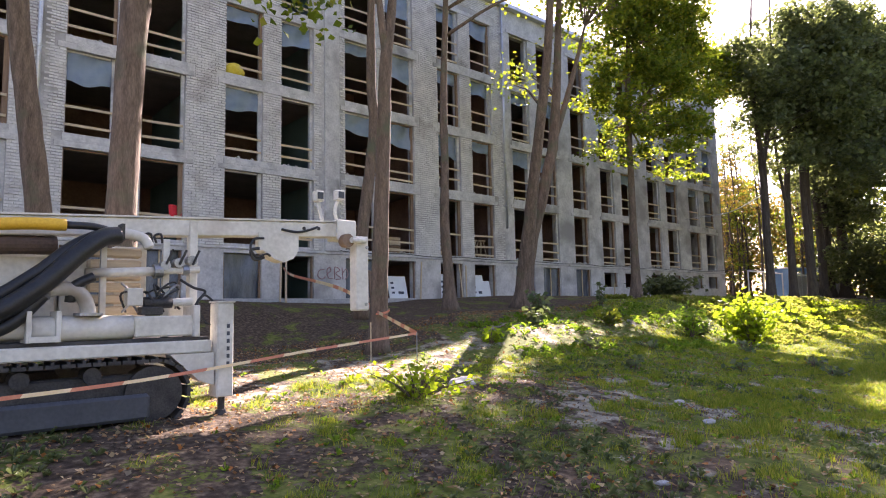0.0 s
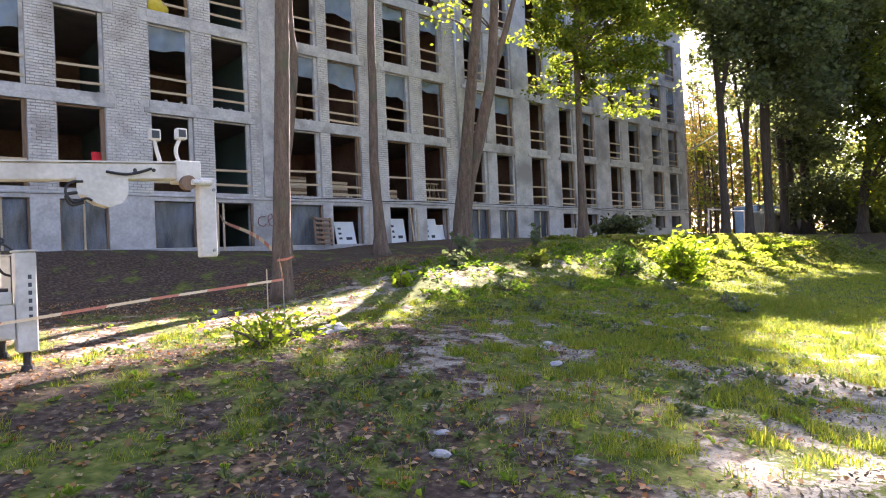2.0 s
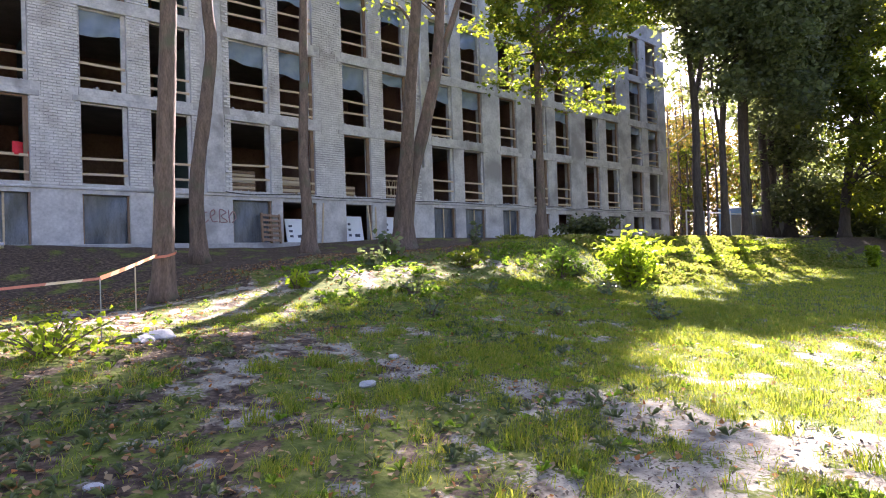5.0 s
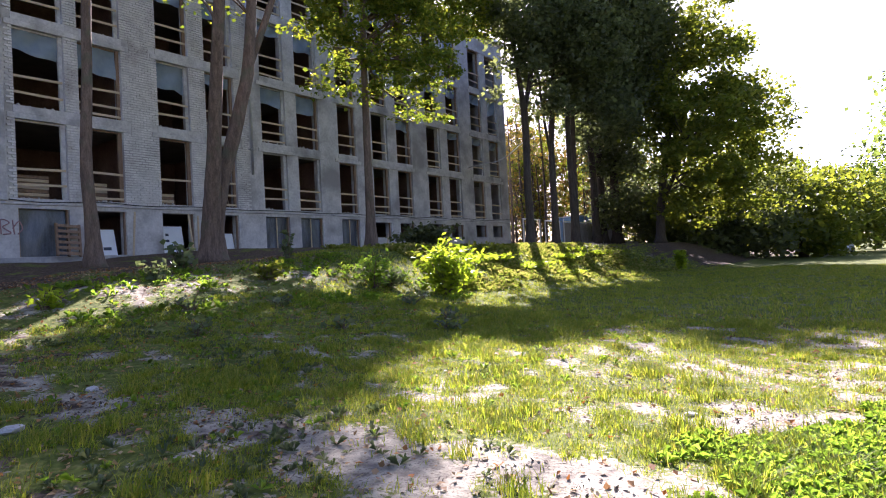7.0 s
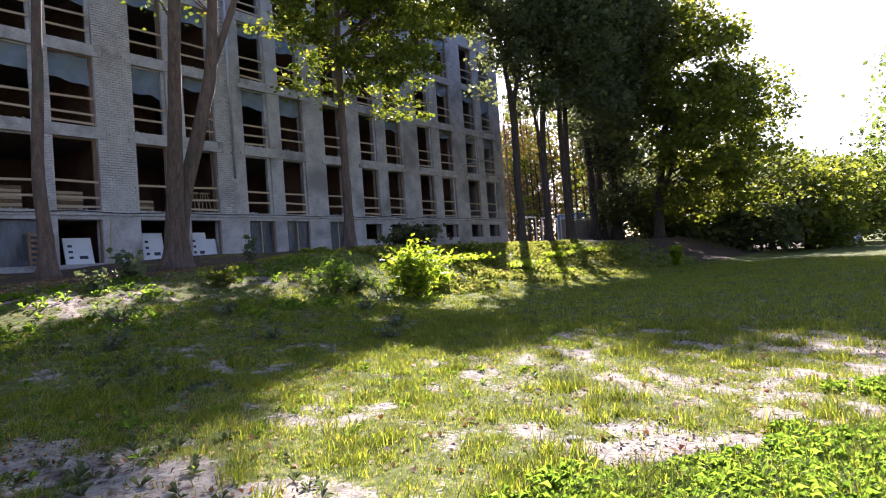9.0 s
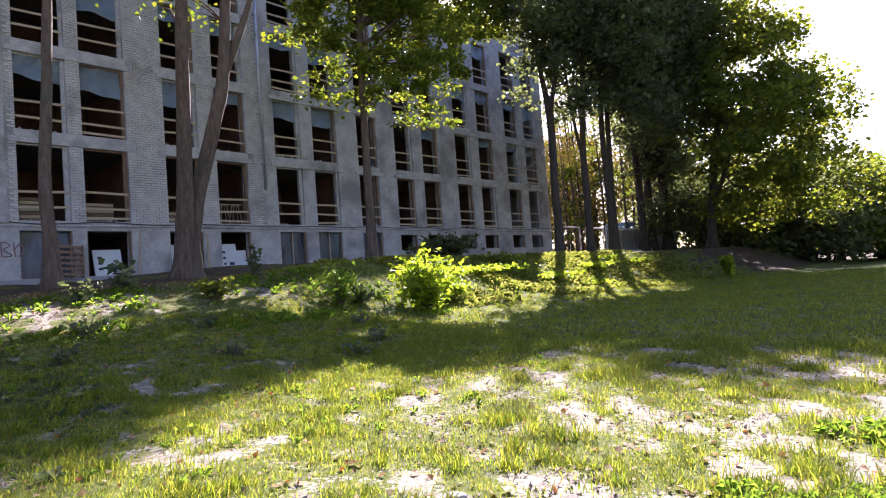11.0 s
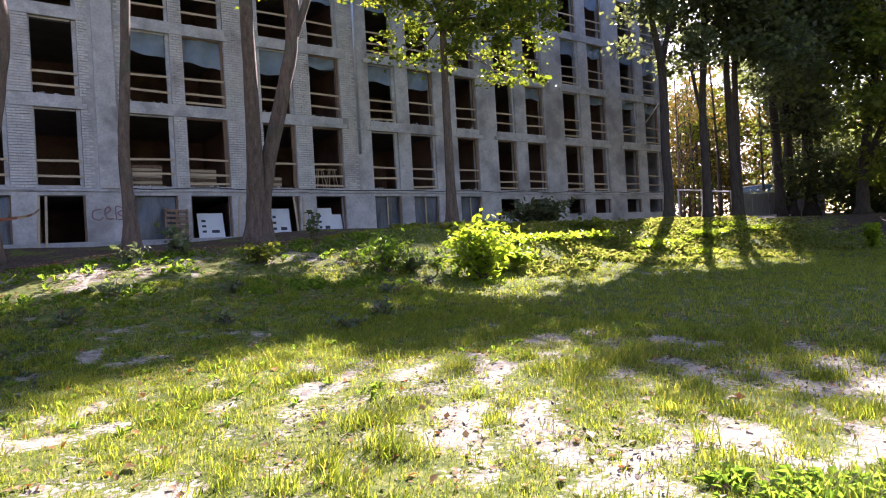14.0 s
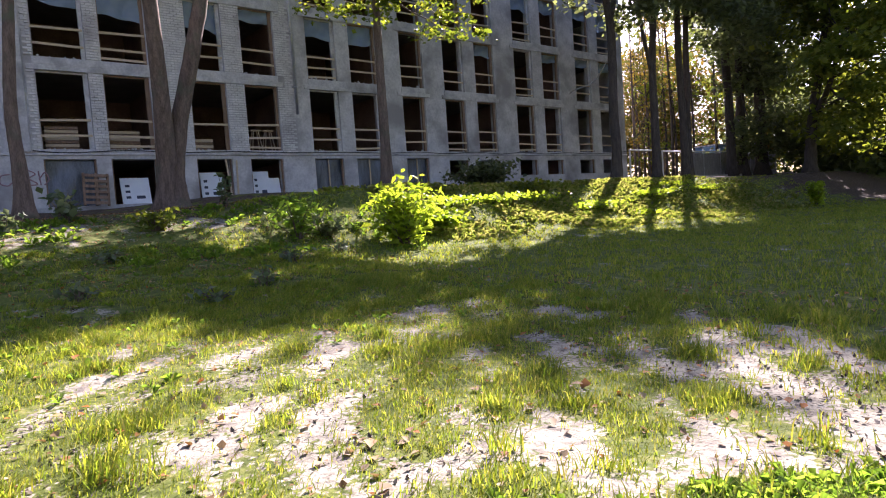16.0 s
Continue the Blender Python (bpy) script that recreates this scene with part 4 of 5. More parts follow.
    v = tube("swivel", [(0.10, 7.2, 2.34), (0.25, 7.2, 2.35), (0.38, 7.18, 2.31), (0.43, 7.16, 2.22)], 0.05, W, t, "", 5, 12)
    part("clamp", make_box(0.17, 0.20, 7.13, 7.27, 2.28, 2.44), K, v)
    # uprights, cross pipe with valves
    for a, b, y in ((0.04, 0.09, 7.3), (0.62, 0.68, 7.34)):
        part("post", make_box(a, b, y, y + 0.06, 1.346, 2.34), W, t)
    part("upright", make_box(0.90, 0.985, 7.40, 7.50, 1.346, 2.56, bevel=0.008), W, t)
    cp = part("cross_pipe", make_rod((-0.10, 7.26, 1.97), (0.50, 7.26, 2.0), 0.045, seg=14), W, t, "", True)
    part("reducer", make_rod((0.50, 7.26, 2.0), (0.58, 7.26, 2.003), 0.07, seg=14), S, cp)
    part("thin_pipe", make_rod((0.58, 7.26, 2.003), (0.95, 7.26, 2.03), 0.034, seg=12), W, cp)
    part("union", make_rod((0.78, 7.26, 2.017), (0.84, 7.26, 2.02), 0.052, seg=8), S, cp)
    for k in range(3):
        vv = part("valve", make_rod((0.60 + 0.13 * k, 7.2, 2.06 + 0.03 * k), (0.60 + 0.13 * k, 7.3, 2.06 + 0.03 * k), 0.05, seg=10), S, t)
        part("lever", make_rod((0.60 + 0.13 * k, 7.19, 2.07), (0.66 + 0.13 * k, 7.17, 2.22), 0.012, seg=6), K, vv)
    # lower manifold with motor
    mo = part("motor", make_rod((0.40, 7.2, 1.69), (0.66, 7.2, 1.69), 0.055, seg=14), K, t, "oily black hydraulic motor", True)
    part("end_cap", make_rod((0.66, 7.2, 1.69), (0.86, 7.2, 1.70), 0.04, seg=12), W, mo)
    part("manifold", make_box(0.36, 0.56, 7.12, 7.26, 1.57, 1.65, bevel=0.008), K, t)
    part("control_box", make_box(0.24, 0.38, 7.14, 7.28, 1.66, 1.83, bevel=0.008), W, t)
    # stacked timber inside
    for k in range(7):
        part("stacked_timber", make_box(-0.02, 0.46, 7.5, 7.62, 1.46 + k * 0.115, 1.55 + k * 0.115, bevel=0.015), M["plank"], t, "stacked pale timber")
    # body panels behind
    part("engine_cover", make_box(-3.6, -0.25, 7.62, 8.5, 1.346, 2.16, bevel=0.03), W, t)
    part("inner_panel", make_box(-0.24, 0.0, 7.6, 8.4, 1.346, 2.2, bevel=0.01), W, t)
    part("rear_panel", make_box(0.3, 0.62, 7.9, 8.4, 1.346, 2.3, bevel=0.01), W, t)
    part("winch_drum", make_rod((-1.3, 7.5, 2.2), (-0.3, 7.5, 2.24), 0.085, seg=16), M["darkwood"], t)
    # the lowered mast
    mast = part("mast", make_box(-7.32, 0, 7.42, 7.62, -0.09, 0.09, bevel=0.012), W, t, "long square cream mast lying level")
    mast.matrix_world = pose(2.72, 0, 2.59, 0, -3.2, 0)
    part("mast_head", make_box(2.70, 2.98, 7.39, 7.65, 2.46, 2.72, bevel=0.012), W, t)
    part("top_flange", make_box(-7.32, -0.03, 7.40, 7.64, 0.093, 0.11), W, mast)
    # Dark discs on the solid mast face paint the shade of its holes.
    for xx in (-0.27, -0.47):
        part("hole_disc", make_rod((xx, 7.412, 0.01), (xx, 7.43, 0.01), 0.022, seg=12), K, mast)
    part("crown_sheave", make_rod((2.80, 7.3, 2.45), (2.80, 7.40, 2.45), 0.085, seg=16), M["oldwood"], t)
    part("pin", make_rod((2.82, 7.26, 2.45), (3.05, 7.30, 2.46), 0.035, seg=10), W, t)
    arm = part("folded_arm", make_box(2.94, 3.13, 7.34, 7.50, 1.58, 2.52, bevel=0.015), W, t, "short cream arm hanging from the mast head")
    for xx, zz in ((3.08, 1.66), (3.10, 2.38)):
        part("bolt", make_rod((xx, 7.325, zz), (xx, 7.345, zz), 0.02, seg=8), S, arm)
    part("pin_stub", make_rod((3.10, 7.42, 1.64), (3.17, 7.42, 1.64), 0.03, seg=8), S, arm)
    # winch block slung under the mast
    bm = bmesh.new()
    pr = [(1.72, 2.49), (2.17, 2.49), (2.17, 2.30), (2.10, 2.20), (1.98, 2.155), (1.86, 2.19), (1.72, 2.29)]
    f = bm.faces.new([bm.verts.new((x, 7.40, z)) for x, z in pr])
    e = bmesh.ops.extrude_face_region(bm, geom=[f])
    bmesh.ops.translate(bm, vec=(0, 0.2, 0), verts=[q for q in e["geom"] if isinstance(q, bmesh.types.BMVert)])
    blk = part("winch_block", bm, W, t)
    part("bracket", make_box(1.66, 1.76, 7.385, 7.395, 2.28, 2.49), W, blk)
    tube("cable_loop", [(1.72, 7.38, 2.42), (1.60, 7.36, 2.40), (1.55, 7.35, 2.30), (1.62, 7.35, 2.20), (1.74, 7.36, 2.24), (1.80, 7.38, 2.22)], 0.014, M["rubber"], blk, "", 6, 8)
    tube("cable_loop", [(1.66, 7.37, 2.30), (1.56, 7.36, 2.27), (1.60, 7.36, 2.17), (1.72, 7.37, 2.2)], 0.018, M["rubber"], blk, "", 6, 8)
    tube("cable", [(1.95, 7.40, 2.54), (2.15, 7.39, 2.52), (2.3, 7.385, 2.555), (2.42, 7.39, 2.60)], 0.015, M["rubber"], t, "", 6, 8)
    # lamps on bent stalks above the mast head
    for x0, x1, z1 in ((2.56, 2.50, 3.02), (2.78, 2.80, 3.06)):
        st = tube("lamp_stalk", [(x0, 7.52, 2.69), (x0 - 0.04, 7.52, 2.85), (x1, 7.52, z1 - 0.05)], 0.022, W, t, "", 4, 8)
        part("work_lamp", make_box(x1 - 0.06, x1 + 0.06, 7.46, 7.56, z1 - 0.08, z1 + 0.05, bevel=0.01), W, st)
        part("lens", make_box(x1 - 0.04, x1 + 0.04, 7.452, 7.459, z1 - 0.055, z1 + 0.03), M["grey_paint"], st)
    # loose hydraulic lines
    r = random.Random(5)
    for k in range(9):
        x0 = r.uniform(0.1, 0.8)
        p = [(x0, 7.22, 1.60), (x0 + r.uniform(-.1, .1), 7.16, 1.68 + r.uniform(0, .1)), (x0 + r.uniform(-.1, .2), 7.18, 1.75 + r.uniform(0, .15)), (x0 + r.uniform(0, .2), 7.26, 1.62 + r.uniform(0, .3))]
        tube("hydraulic_line", p, 0.011, M["rubber"] if k % 3 else S, t, "", 5, 6)
    tube("hydraulic_line", [(0.74, 7.2, 1.92), (0.86, 7.16, 1.84), (0.98, 7.16, 1.80), (0.90, 7.14, 1.70), (0.86, 7.14, 1.58), (0.96, 7.16, 1.50)], 0.014, M["rubber"], t, "", 6, 8)
    tube("hydraulic_line", [(1.05, 7.12, 1.70), (0.95, 7.1, 1.76), (0.88, 7.1, 1.66), (0.95, 7.1, 1.5), (1.02, 7.12, 1.46)], 0.012, M["rubber"], t, "", 6, 8)
    for k in range(3):
        tube("shackle", [(0.36 + 0.1 * k, 7.38, 2.30), (0.34 + 0.1 * k, 7.38, 2.37), (0.40 + 0.1 * k, 7.38, 2.39), (0.42 + 0.1 * k, 7.38, 2.30)], 0.012, K, t, "", 5, 6)

    t.matrix_world = Matrix.Translation((0.10, 7.72 - 7.5 * 1.045, 0.02)) @ Matrix.Scale(1.045, 4)


drill()


# ---- barrier tape and what stands about ----
def tape_run(points, parent, width=0.06):
    line = smooth_line(points, 10)
    total = 0.0
    groups = {}
    for a, b in zip(line[:-1], line[1:]):
        a, b = Vector(a), Vector(b)
        key = int(total / 0.45)
        vs, fs = groups.setdefault(key, ([], []))
        k = len(vs)
        w = Vector((0.012, 0.008, width / 2))
        vs += [a - w, b - w, b + w, a + w]
        fs.append((k, k + 1, k + 2, k + 3))
        total += (b - a).length
    for key in groups:
        mesh_object("tape_band", *groups[key], M["tape_white" if key % 2 else "tape_red"], parent)


tape = thing("barrier_tape", 4.1, 7.6, height(4.1, 7.6), "red and pale barrier tape strung between the trees and a rod", "tape")
tape.matrix_world = Matrix()
tape_run([(-1.1, 6.35, 1.04), (0.1, 6.8, 1.05), (1.04, 7.06, 1.10), (2.5, 7.42, 1.21), (4.38, 7.82, 1.33)], tape, 0.032)
tape_run([(4.38, 7.82, 1.33), (5.1, 9.2, 1.45), (6.25, 11.45, 1.66)], tape, 0.06)
tape_run([(6.20, 11.43, 1.62), (6.4, 11.40, 1.64), (6.61, 11.50, 1.70), (6.62, 11.7, 1.74)], tape, 0.05)
tape_run([(6.45, 11.8, 1.72), (7.2, 14.5, 2.3), (9.6, 21.6, 3.1), (10.2, 23.4, 3.5)], tape, 0.09)
part("rod", make_rod((4.39, 7.83, height(4.39, 7.83) - 0.1), (4.39, 7.83, 1.34), 0.008, seg=6), M["steel"], tape)
part("stake", make_rod((5.7, 10.9, height(5.7, 10.9) - 0.1), (5.7, 10.9, height(5.7, 10.9) + 0.75), 0.012, seg=6), M["plank"], tape)


# boards, pallet, planks leaning in the plinth openings
def board(x, w, h, lean, label, marks=True, mat="board_white", y=WALL_Y + 0.30, z=2.31):
    t = part("foam_board", make_box(-w / 2, w / 2, -0.03, 0.03, 0, h, bevel=0.006), M[mat])
    t.matrix_world = pose(x, y, z, lean, 0, 0)
    tagged(t, label, "board")
    if marks:
        for k in range(3):
            part("printed_bar", make_box(-w * 0.36, -w * 0.20, -0.0335, -0.031, h * (0.2 + 0.22 * k), h * (0.29 + 0.22 * k)), M["ink"], t)
        part("printed_bar", make_box(w * 0.0, w * 0.3, -0.0335, -0.031, h * 0.18, h * 0.30), M["ink"], t)


board(16.25, 1.05, 1.05, -14, "white foam insulation board with dark print leaning in an opening")
board(19.25, 0.95, 1.2, -10, "pale blue-white foam insulation board leaning in an opening")
board(21.4, 0.8, 1.2, -8, "white foam insulation board standing in an opening")
board(21.9, 0.8, 0.9, -10, "plain white foam board standing in an opening", False)
pallet = thing("pallet", 15.1, 23.3, 2.28, "dark wooden pallet leaning against the wall", "pallet")
pallet.matrix_world = pose(14.72, 23.30, 2.29, -12, 4, 0)
for k in range(6):
    part("slat", make_box(-0.42, 0.42, -0.02, 0.0, 0.04 + k * 0.21, 0.15 + k * 0.21, bevel=0.004), M["oldwood"], pallet)
for k in (-0.4, 0.0, 0.4):
    part("bearer", make_box(k - 0.04, k + 0.04, 0.001, 0.09, 0.0, 1.24, bevel=0.004), M["oldwood"], pallet)
for x, h, a in ((10.1, 1.9, 3), (10.35, 1.9, 2), (19.9, 1.75, -4), (20.15, 1.7, 3), (17.2, 1.8, 6), (32.9, 1.0, 12)):
    z = 2.3 if x < 30 else 2.28
    p = part("loose_plank", make_box(-0.04, 0.04, -0.015, 0.015, 0, h, bevel=0.004), M["plank"])
    p.matrix_world = pose(x, WALL_Y - 0.12, height(x, WALL_Y - 0.12) + 0.0, -4, a, 0)
    tagged(p, "pale pine plank leaning against the plinth", "plank")


# graffiti on the plinth: looping strokes
def stroke(points, parent):
    tube("stroke", [(x, WALL_Y - 0.008, z) for x, z in points], 0.022, M["graffiti"], parent, "", 6, 5)


graf = thing("graffiti", 12.6, WALL_Y - 0.01, 3.0, "faded red sprayed scrawl on the grey plinth wall", "graffiti")
graf.matrix_world = Matrix()
stroke([(12.15, 3.5), (11.9, 3.45), (11.85, 3.2), (12.05, 3.1), (12.2, 3.2)], graf)
stroke([(12.25, 3.3), (12.45, 3.45), (12.4, 3.6), (12.27, 3.45), (12.35, 3.15), (12.55, 3.15)], graf)
stroke([(12.65, 3.1), (12.65, 3.6), (12.9, 3.5), (12.7, 3.35), (12.95, 3.15), (12.7, 3.1)], graf)
stroke([(13.0, 3.6), (13.05, 3.1)], graf)
stroke([(13.0, 3.3), (13.2, 3.55), (13.3, 3.3), (13.15, 3.1)], graf)

# what is left standing on the first floor
fz = FLOOR_Z[0] - 0.10
for x, n in ((13.95, 8), (16.1, 7), (19.0, 5)):
    pile = thing("board_stack", x, WALL_Y + 0.85, fz, "stack of pale boards inside a window opening", "boards")
    for k in range(n):
        part("board", make_box(-0.55, 0.55, -0.2, 0.2, 0.005 + k * 0.13, 0.12 + k * 0.13, bevel=0.006), M["plank" if k % 2 == 0 else "oldwood"], pile)
for x in (21.5, 22.1):
    tres = thing("trestle", x, WALL_Y + 0.78, fz, "yellow-brown wooden trestle behind the guard rails", "trestle")
    for sx in (-0.18, 0.18):
        for sy in (-0.2, 0.2):
            part("leg", make_rod((sx * 1.5, sy, 0), (sx * 0.6, sy * 0.4, 1.05), 0.025, seg=6), M["plank"], tres)
    part("top", make_box(-0.24, 0.24, -0.12, 0.12, 1.04, 1.10, bevel=0.005), M["plank"], tres)
bag = bmesh.new()
bmesh.ops.create_icosphere(bag, subdivisions=3, radius=0.4)
for q in bag.verts:
    q.co = Vector((q.co.x * 1.1, q.co.y * 0.7, max(-0.22, q.co.z * 0.8))) * (1 + 0.2 * noise.noise(q.co * 4))
ob = part("sack", bag, M["yellow_bag"], smooth=True)
ob.matrix_world = pose(8.32, WALL_Y + 0.26, FLOOR_Z[2] + 0.20, 0, 0, 20)
tagged(ob, "bright yellow sack lying inside a window opening", "sack")
cl = bmesh.new()
bmesh.ops.create_grid(cl, x_segments=10, y_segments=10, size=0.22)
for q in cl.verts:
    q.co = Vector((q.co.x, 0.06 * math.sin(q.co.x * 14) + 0.03 * math.sin(q.co.y * 11), q.co.y))
ob = part("cloth", cl, M["red_cloth"], smooth=True)
ob.matrix_world = pose(6.12, WALL_Y + 0.13, FLOOR_Z[0] + 1.06, 0, 0, 0)
tagged(ob, "red cloth hung over a guard rail", "cloth")

# slack pale cable from the front to a tree on the bank, and one along the ledge
cable = tube("cable", [(42.6, WALL_Y - 0.02, 8.1), (40.2, 21.4, 7.75), (38.0, 18.2, 7.5), (34.9, 14.95, 7.75)], 0.03, M["rail"], None, "", 8, 6)
tagged(cable, "slack pale cable strung from the building to a tree", "cable")
cable = tube("cable", [(12.9, WALL_Y - 0.05, 4.32)] + [(x, WALL_Y - 0.05, 4.30 + 0.05 * math.sin(x * 1.7)) for x in range(14, 48, 2)] + [(49.5, 23.4, 4.5), (53, 21.4, 4.6)], 0.02, M["rubber"], None, "", 5, 5)
tagged(cable, "dark cable pinned along the ledge of the building", "cable")


# ---- bushes, weeds, grass, fallen leaves ----
def bush(x, y, w, h, label, leaf="leaf_bush", n=2600, size=0.13, seed=1, stems=16, name="bush", spread=1.0, slim=1.25):
    z = height(x, y) - 0.03
    t = thing(name, x, y, z, label, name)
    r = np.random.RandomState(seed)
    tips = []
    for k in range(stems):
        a, d = r.uniform(0, 6.28), r.uniform(0.15, 1) * w / 2 * spread
        hh = h * r.uniform(0.6, 1.0) * (1 - 0.35 * (d / (w / 2)) ** 2)
        line = [(0.05 * math.cos(a), 0.05 * math.sin(a), 0, .014), (d * .45 * math.cos(a), d * .45 * math.sin(a), hh * .55, .010), (d * math.cos(a), d * math.sin(a), hh, .004)]
        sm = smooth_line(line, 4)
        bv, bf = tube_data(sm, 5, 0)
        mesh_object("stem", bv, bf, M["bark"], t)
        tips += [p[:3] for p in sm[2:]]
    tips = np.array(tips)
    c = tips[r.randint(len(tips), size=n)] + r.randn(n, 3) * np.array((w * .09, w * .09, h * .08))
    c[:, 2] = np.abs(c[:, 2])
    v, f = leaf_mesh(c, r.uniform(0.6, 1.3, n) * size, 0.5, seed, slim, 0.25)
    fast_mesh("leaves", v, f, M[leaf], t)
    return t


bush(18.35, 9.05, 2.1, 1.6, "leafy yellow-green bush glowing in the sun", n=1500, size=0.115, seed=3, stems=52, slim=1.9)
bush(20.0, 9.9, 1.5, 0.55, "low leafy bush at the foot of the bank", n=1600, size=0.14, seed=4)
bush(16.0, 9.75, 1.4, 1.0, "loose spiky shrub with thin sunlit leaves", "leaf_weed", n=320, size=0.10, seed=5, stems=22, slim=2.2)
bush(16.8, 9.9, 1.0, 0.6, "dry grey-green shrub beside a bush", "leaf_grey", n=260, size=0.12, seed=6)
bush(12.0, 12.0, 0.9, 0.75, "pale grey-leaved weed on bare soil", "leaf_grey", n=90, size=0.17, seed=7, stems=7)
bush(10.9, 11.2, 0.7, 0.5, "thin grey-leaved weed on bare soil", "leaf_grey", n=60, size=0.14, seed=8, stems=5)
bush(15.4, 12.3, 0.7, 0.8, "thin pale-leaved sapling on bare soil", "leaf_grey", n=50, size=0.16, seed=9, stems=5)
bush(8.4, 10.3, 0.8, 0.4, "sunlit weed at the edge of the shade", n=90, size=0.12, seed=10, stems=8)
bush(13.3, 10.6, 1.1, 0.5, "leafy weed in the shade", "leaf_mid", n=170, size=0.13, seed=11)
bush(3.7, 7.0, 2.0, 0.5, "leafy seedlings on litter beside the drill", "leaf_bush", n=420, size=0.07, seed=12, stems=16)
bush(40.0, 8.3, 1.0, 1.1, "small sunlit sapling on the lawn", n=500, size=0.2, seed=13)
bush(29.5, 18.0, 3.4, 1.2, "dark shrub against the plinth", "leaf_dark", n=2200, size=0.2, seed=14, stems=24)
bush(27.0, 13.2, 2.4, 0.55, "leafy growth on the bank", "leaf_mid", n=900, size=0.16, seed=15)
for k, (x, y, w, h) in enumerate(((12.5, 5.0, .7, .28), (13.4, 5.6, .8, .3), (11.2, 6.2, .6, .25), (9.3, 7.4, .8, .3), (14.8, 7.6, .9, .35), (12.0, 8.6, .8, .3), (10.2, 8.9, .9, .35), (16.2, 8.3, .9, .3))):
    bush(x, y, w, h, "grey-green weed in the grass", "leaf_grey", n=46, size=0.10, seed=40 + k, stems=8, name="weed")
for k, (x, y, w, h) in enumerate(((23.5, 11.4, 2.6, .7), (25.8, 12.2, 2.8, .8), (29.0, 12.0, 2.6, .8), (33.6, 12.6, 2.6, .7), (36.2, 13.2, 3, .8), (21.2, 11.0, 2.2, .7), (31.0, 11.2, 2.0, .5), (38.5, 12.6, 2.6, .7))):
    bush(x, y, w * 1.25, h * 0.42, "sunlit low growth covering the bank", "leaf_bush", n=700, size=0.12, seed=60 + k, stems=30, name="shrub")


def scatter(n, x0, x1, y0, y1, seed, keep):
    r = np.random.RandomState(seed)
    x, y = r.uniform(x0, x1, n), r.uniform(y0, y1, n)
    k = r.rand(n) < keep(x, y)
    return x[k], y[k], r


def blades(name, x, y, r, per, tall, wide, material, label, spread=0.055):
    """Tufts of bent blades, three triangles a blade."""
    n = len(x) * per
    bx = np.repeat(x, per) + r.randn(n) * spread
    by = np.repeat(y, per) + r.randn(n) * spread
    bz = terrain(bx, by) - 0.005
    h = np.repeat(r.uniform(0.45, 1.25, len(x)), per) * r.uniform(0.6, 1.2, n) * tall
    a = np.where(r.rand(n) < 0.5, r.normal(0.3, 0.7, n), r.uniform(0, 6.28, n))
    lean = r.uniform(0.3, 1.5, n) * h
    dx, dy = np.cos(a), np.sin(a)
    sx, sy = -dy * wide, dx * wide
    p = np.stack([bx, by, bz], 1)
    s = np.stack([sx, sy, 0 * sx], 1)
    mid = p + np.stack([dx * lean * 0.35, dy * lean * 0.35, h * 0.62], 1)
    tip = p + np.stack([dx * lean, dy * lean, h * 0.92], 1)
    v = np.stack([p - s, p + s, mid - s * 0.75, mid + s * 0.75, tip], 1).reshape(-1, 3)
    k = np.arange(n)[:, None] * 5
    f = np.concatenate([k + [0, 1, 3], k + [0, 3, 2], k + [2, 3, 4]], 1).reshape(-1, 3)
    ob = fast_mesh(name, v, f, material)
    return tagged(ob, label, "grass", kind="stuff")


x, y, r = scatter(95000, 0, 16, -3.5, 9.5, 71, lambda x, y: np.clip(green(x, y) - 0.30, 0, 1) ** 1.3 * 0.8 * np.clip(0.15 + 1.1 * waves(x, y, 7.0, 21), 0.05, 1))
blades("grass", x, y, r, 18, 0.085, 0.003, M["grass"], "short sunlit green grass in tufts", 0.045)
x, y, r = scatter(5200, 4, 16, -3.5, 5.5, 79, lambda x, y: np.clip(green(x, y) - 0.18, 0, 1) * np.clip(0.1 + 1.3 * waves(x, y, 3.4, 22), 0, 1))
blades("grass_tufts", x, y, r, 46, 0.125, 0.0035, M["grass"], "taller tufts of yellow-green grass", 0.05)
x, y, r = scatter(90000, 6, 15, -3, 5, 80, lambda x, y: 0.6 * np.clip(green(x, y) - 0.22, 0, 0.8))
blades("fine_grass", x, y, r, 7, 0.045, 0.0022, M["grass"], "fine low grass creeping over the sand", 0.04)
x, y, r = scatter(45000, 14, 45, -14, 13.5, 72, lambda x, y: np.clip(green(x, y), 0, 1) * 0.7)
blades("far_grass", x, y, r, 9, 0.09, 0.006, M["grass"], "short lawn grass farther off")
x, y, r = scatter(36000, 5.5, 17, -4.5, 0.6, 73, lambda x, y: np.clip((green(x, y) - 0.62) * 3, 0, 1) * 0.8 * (y < weed_edge(x) + 0.1))


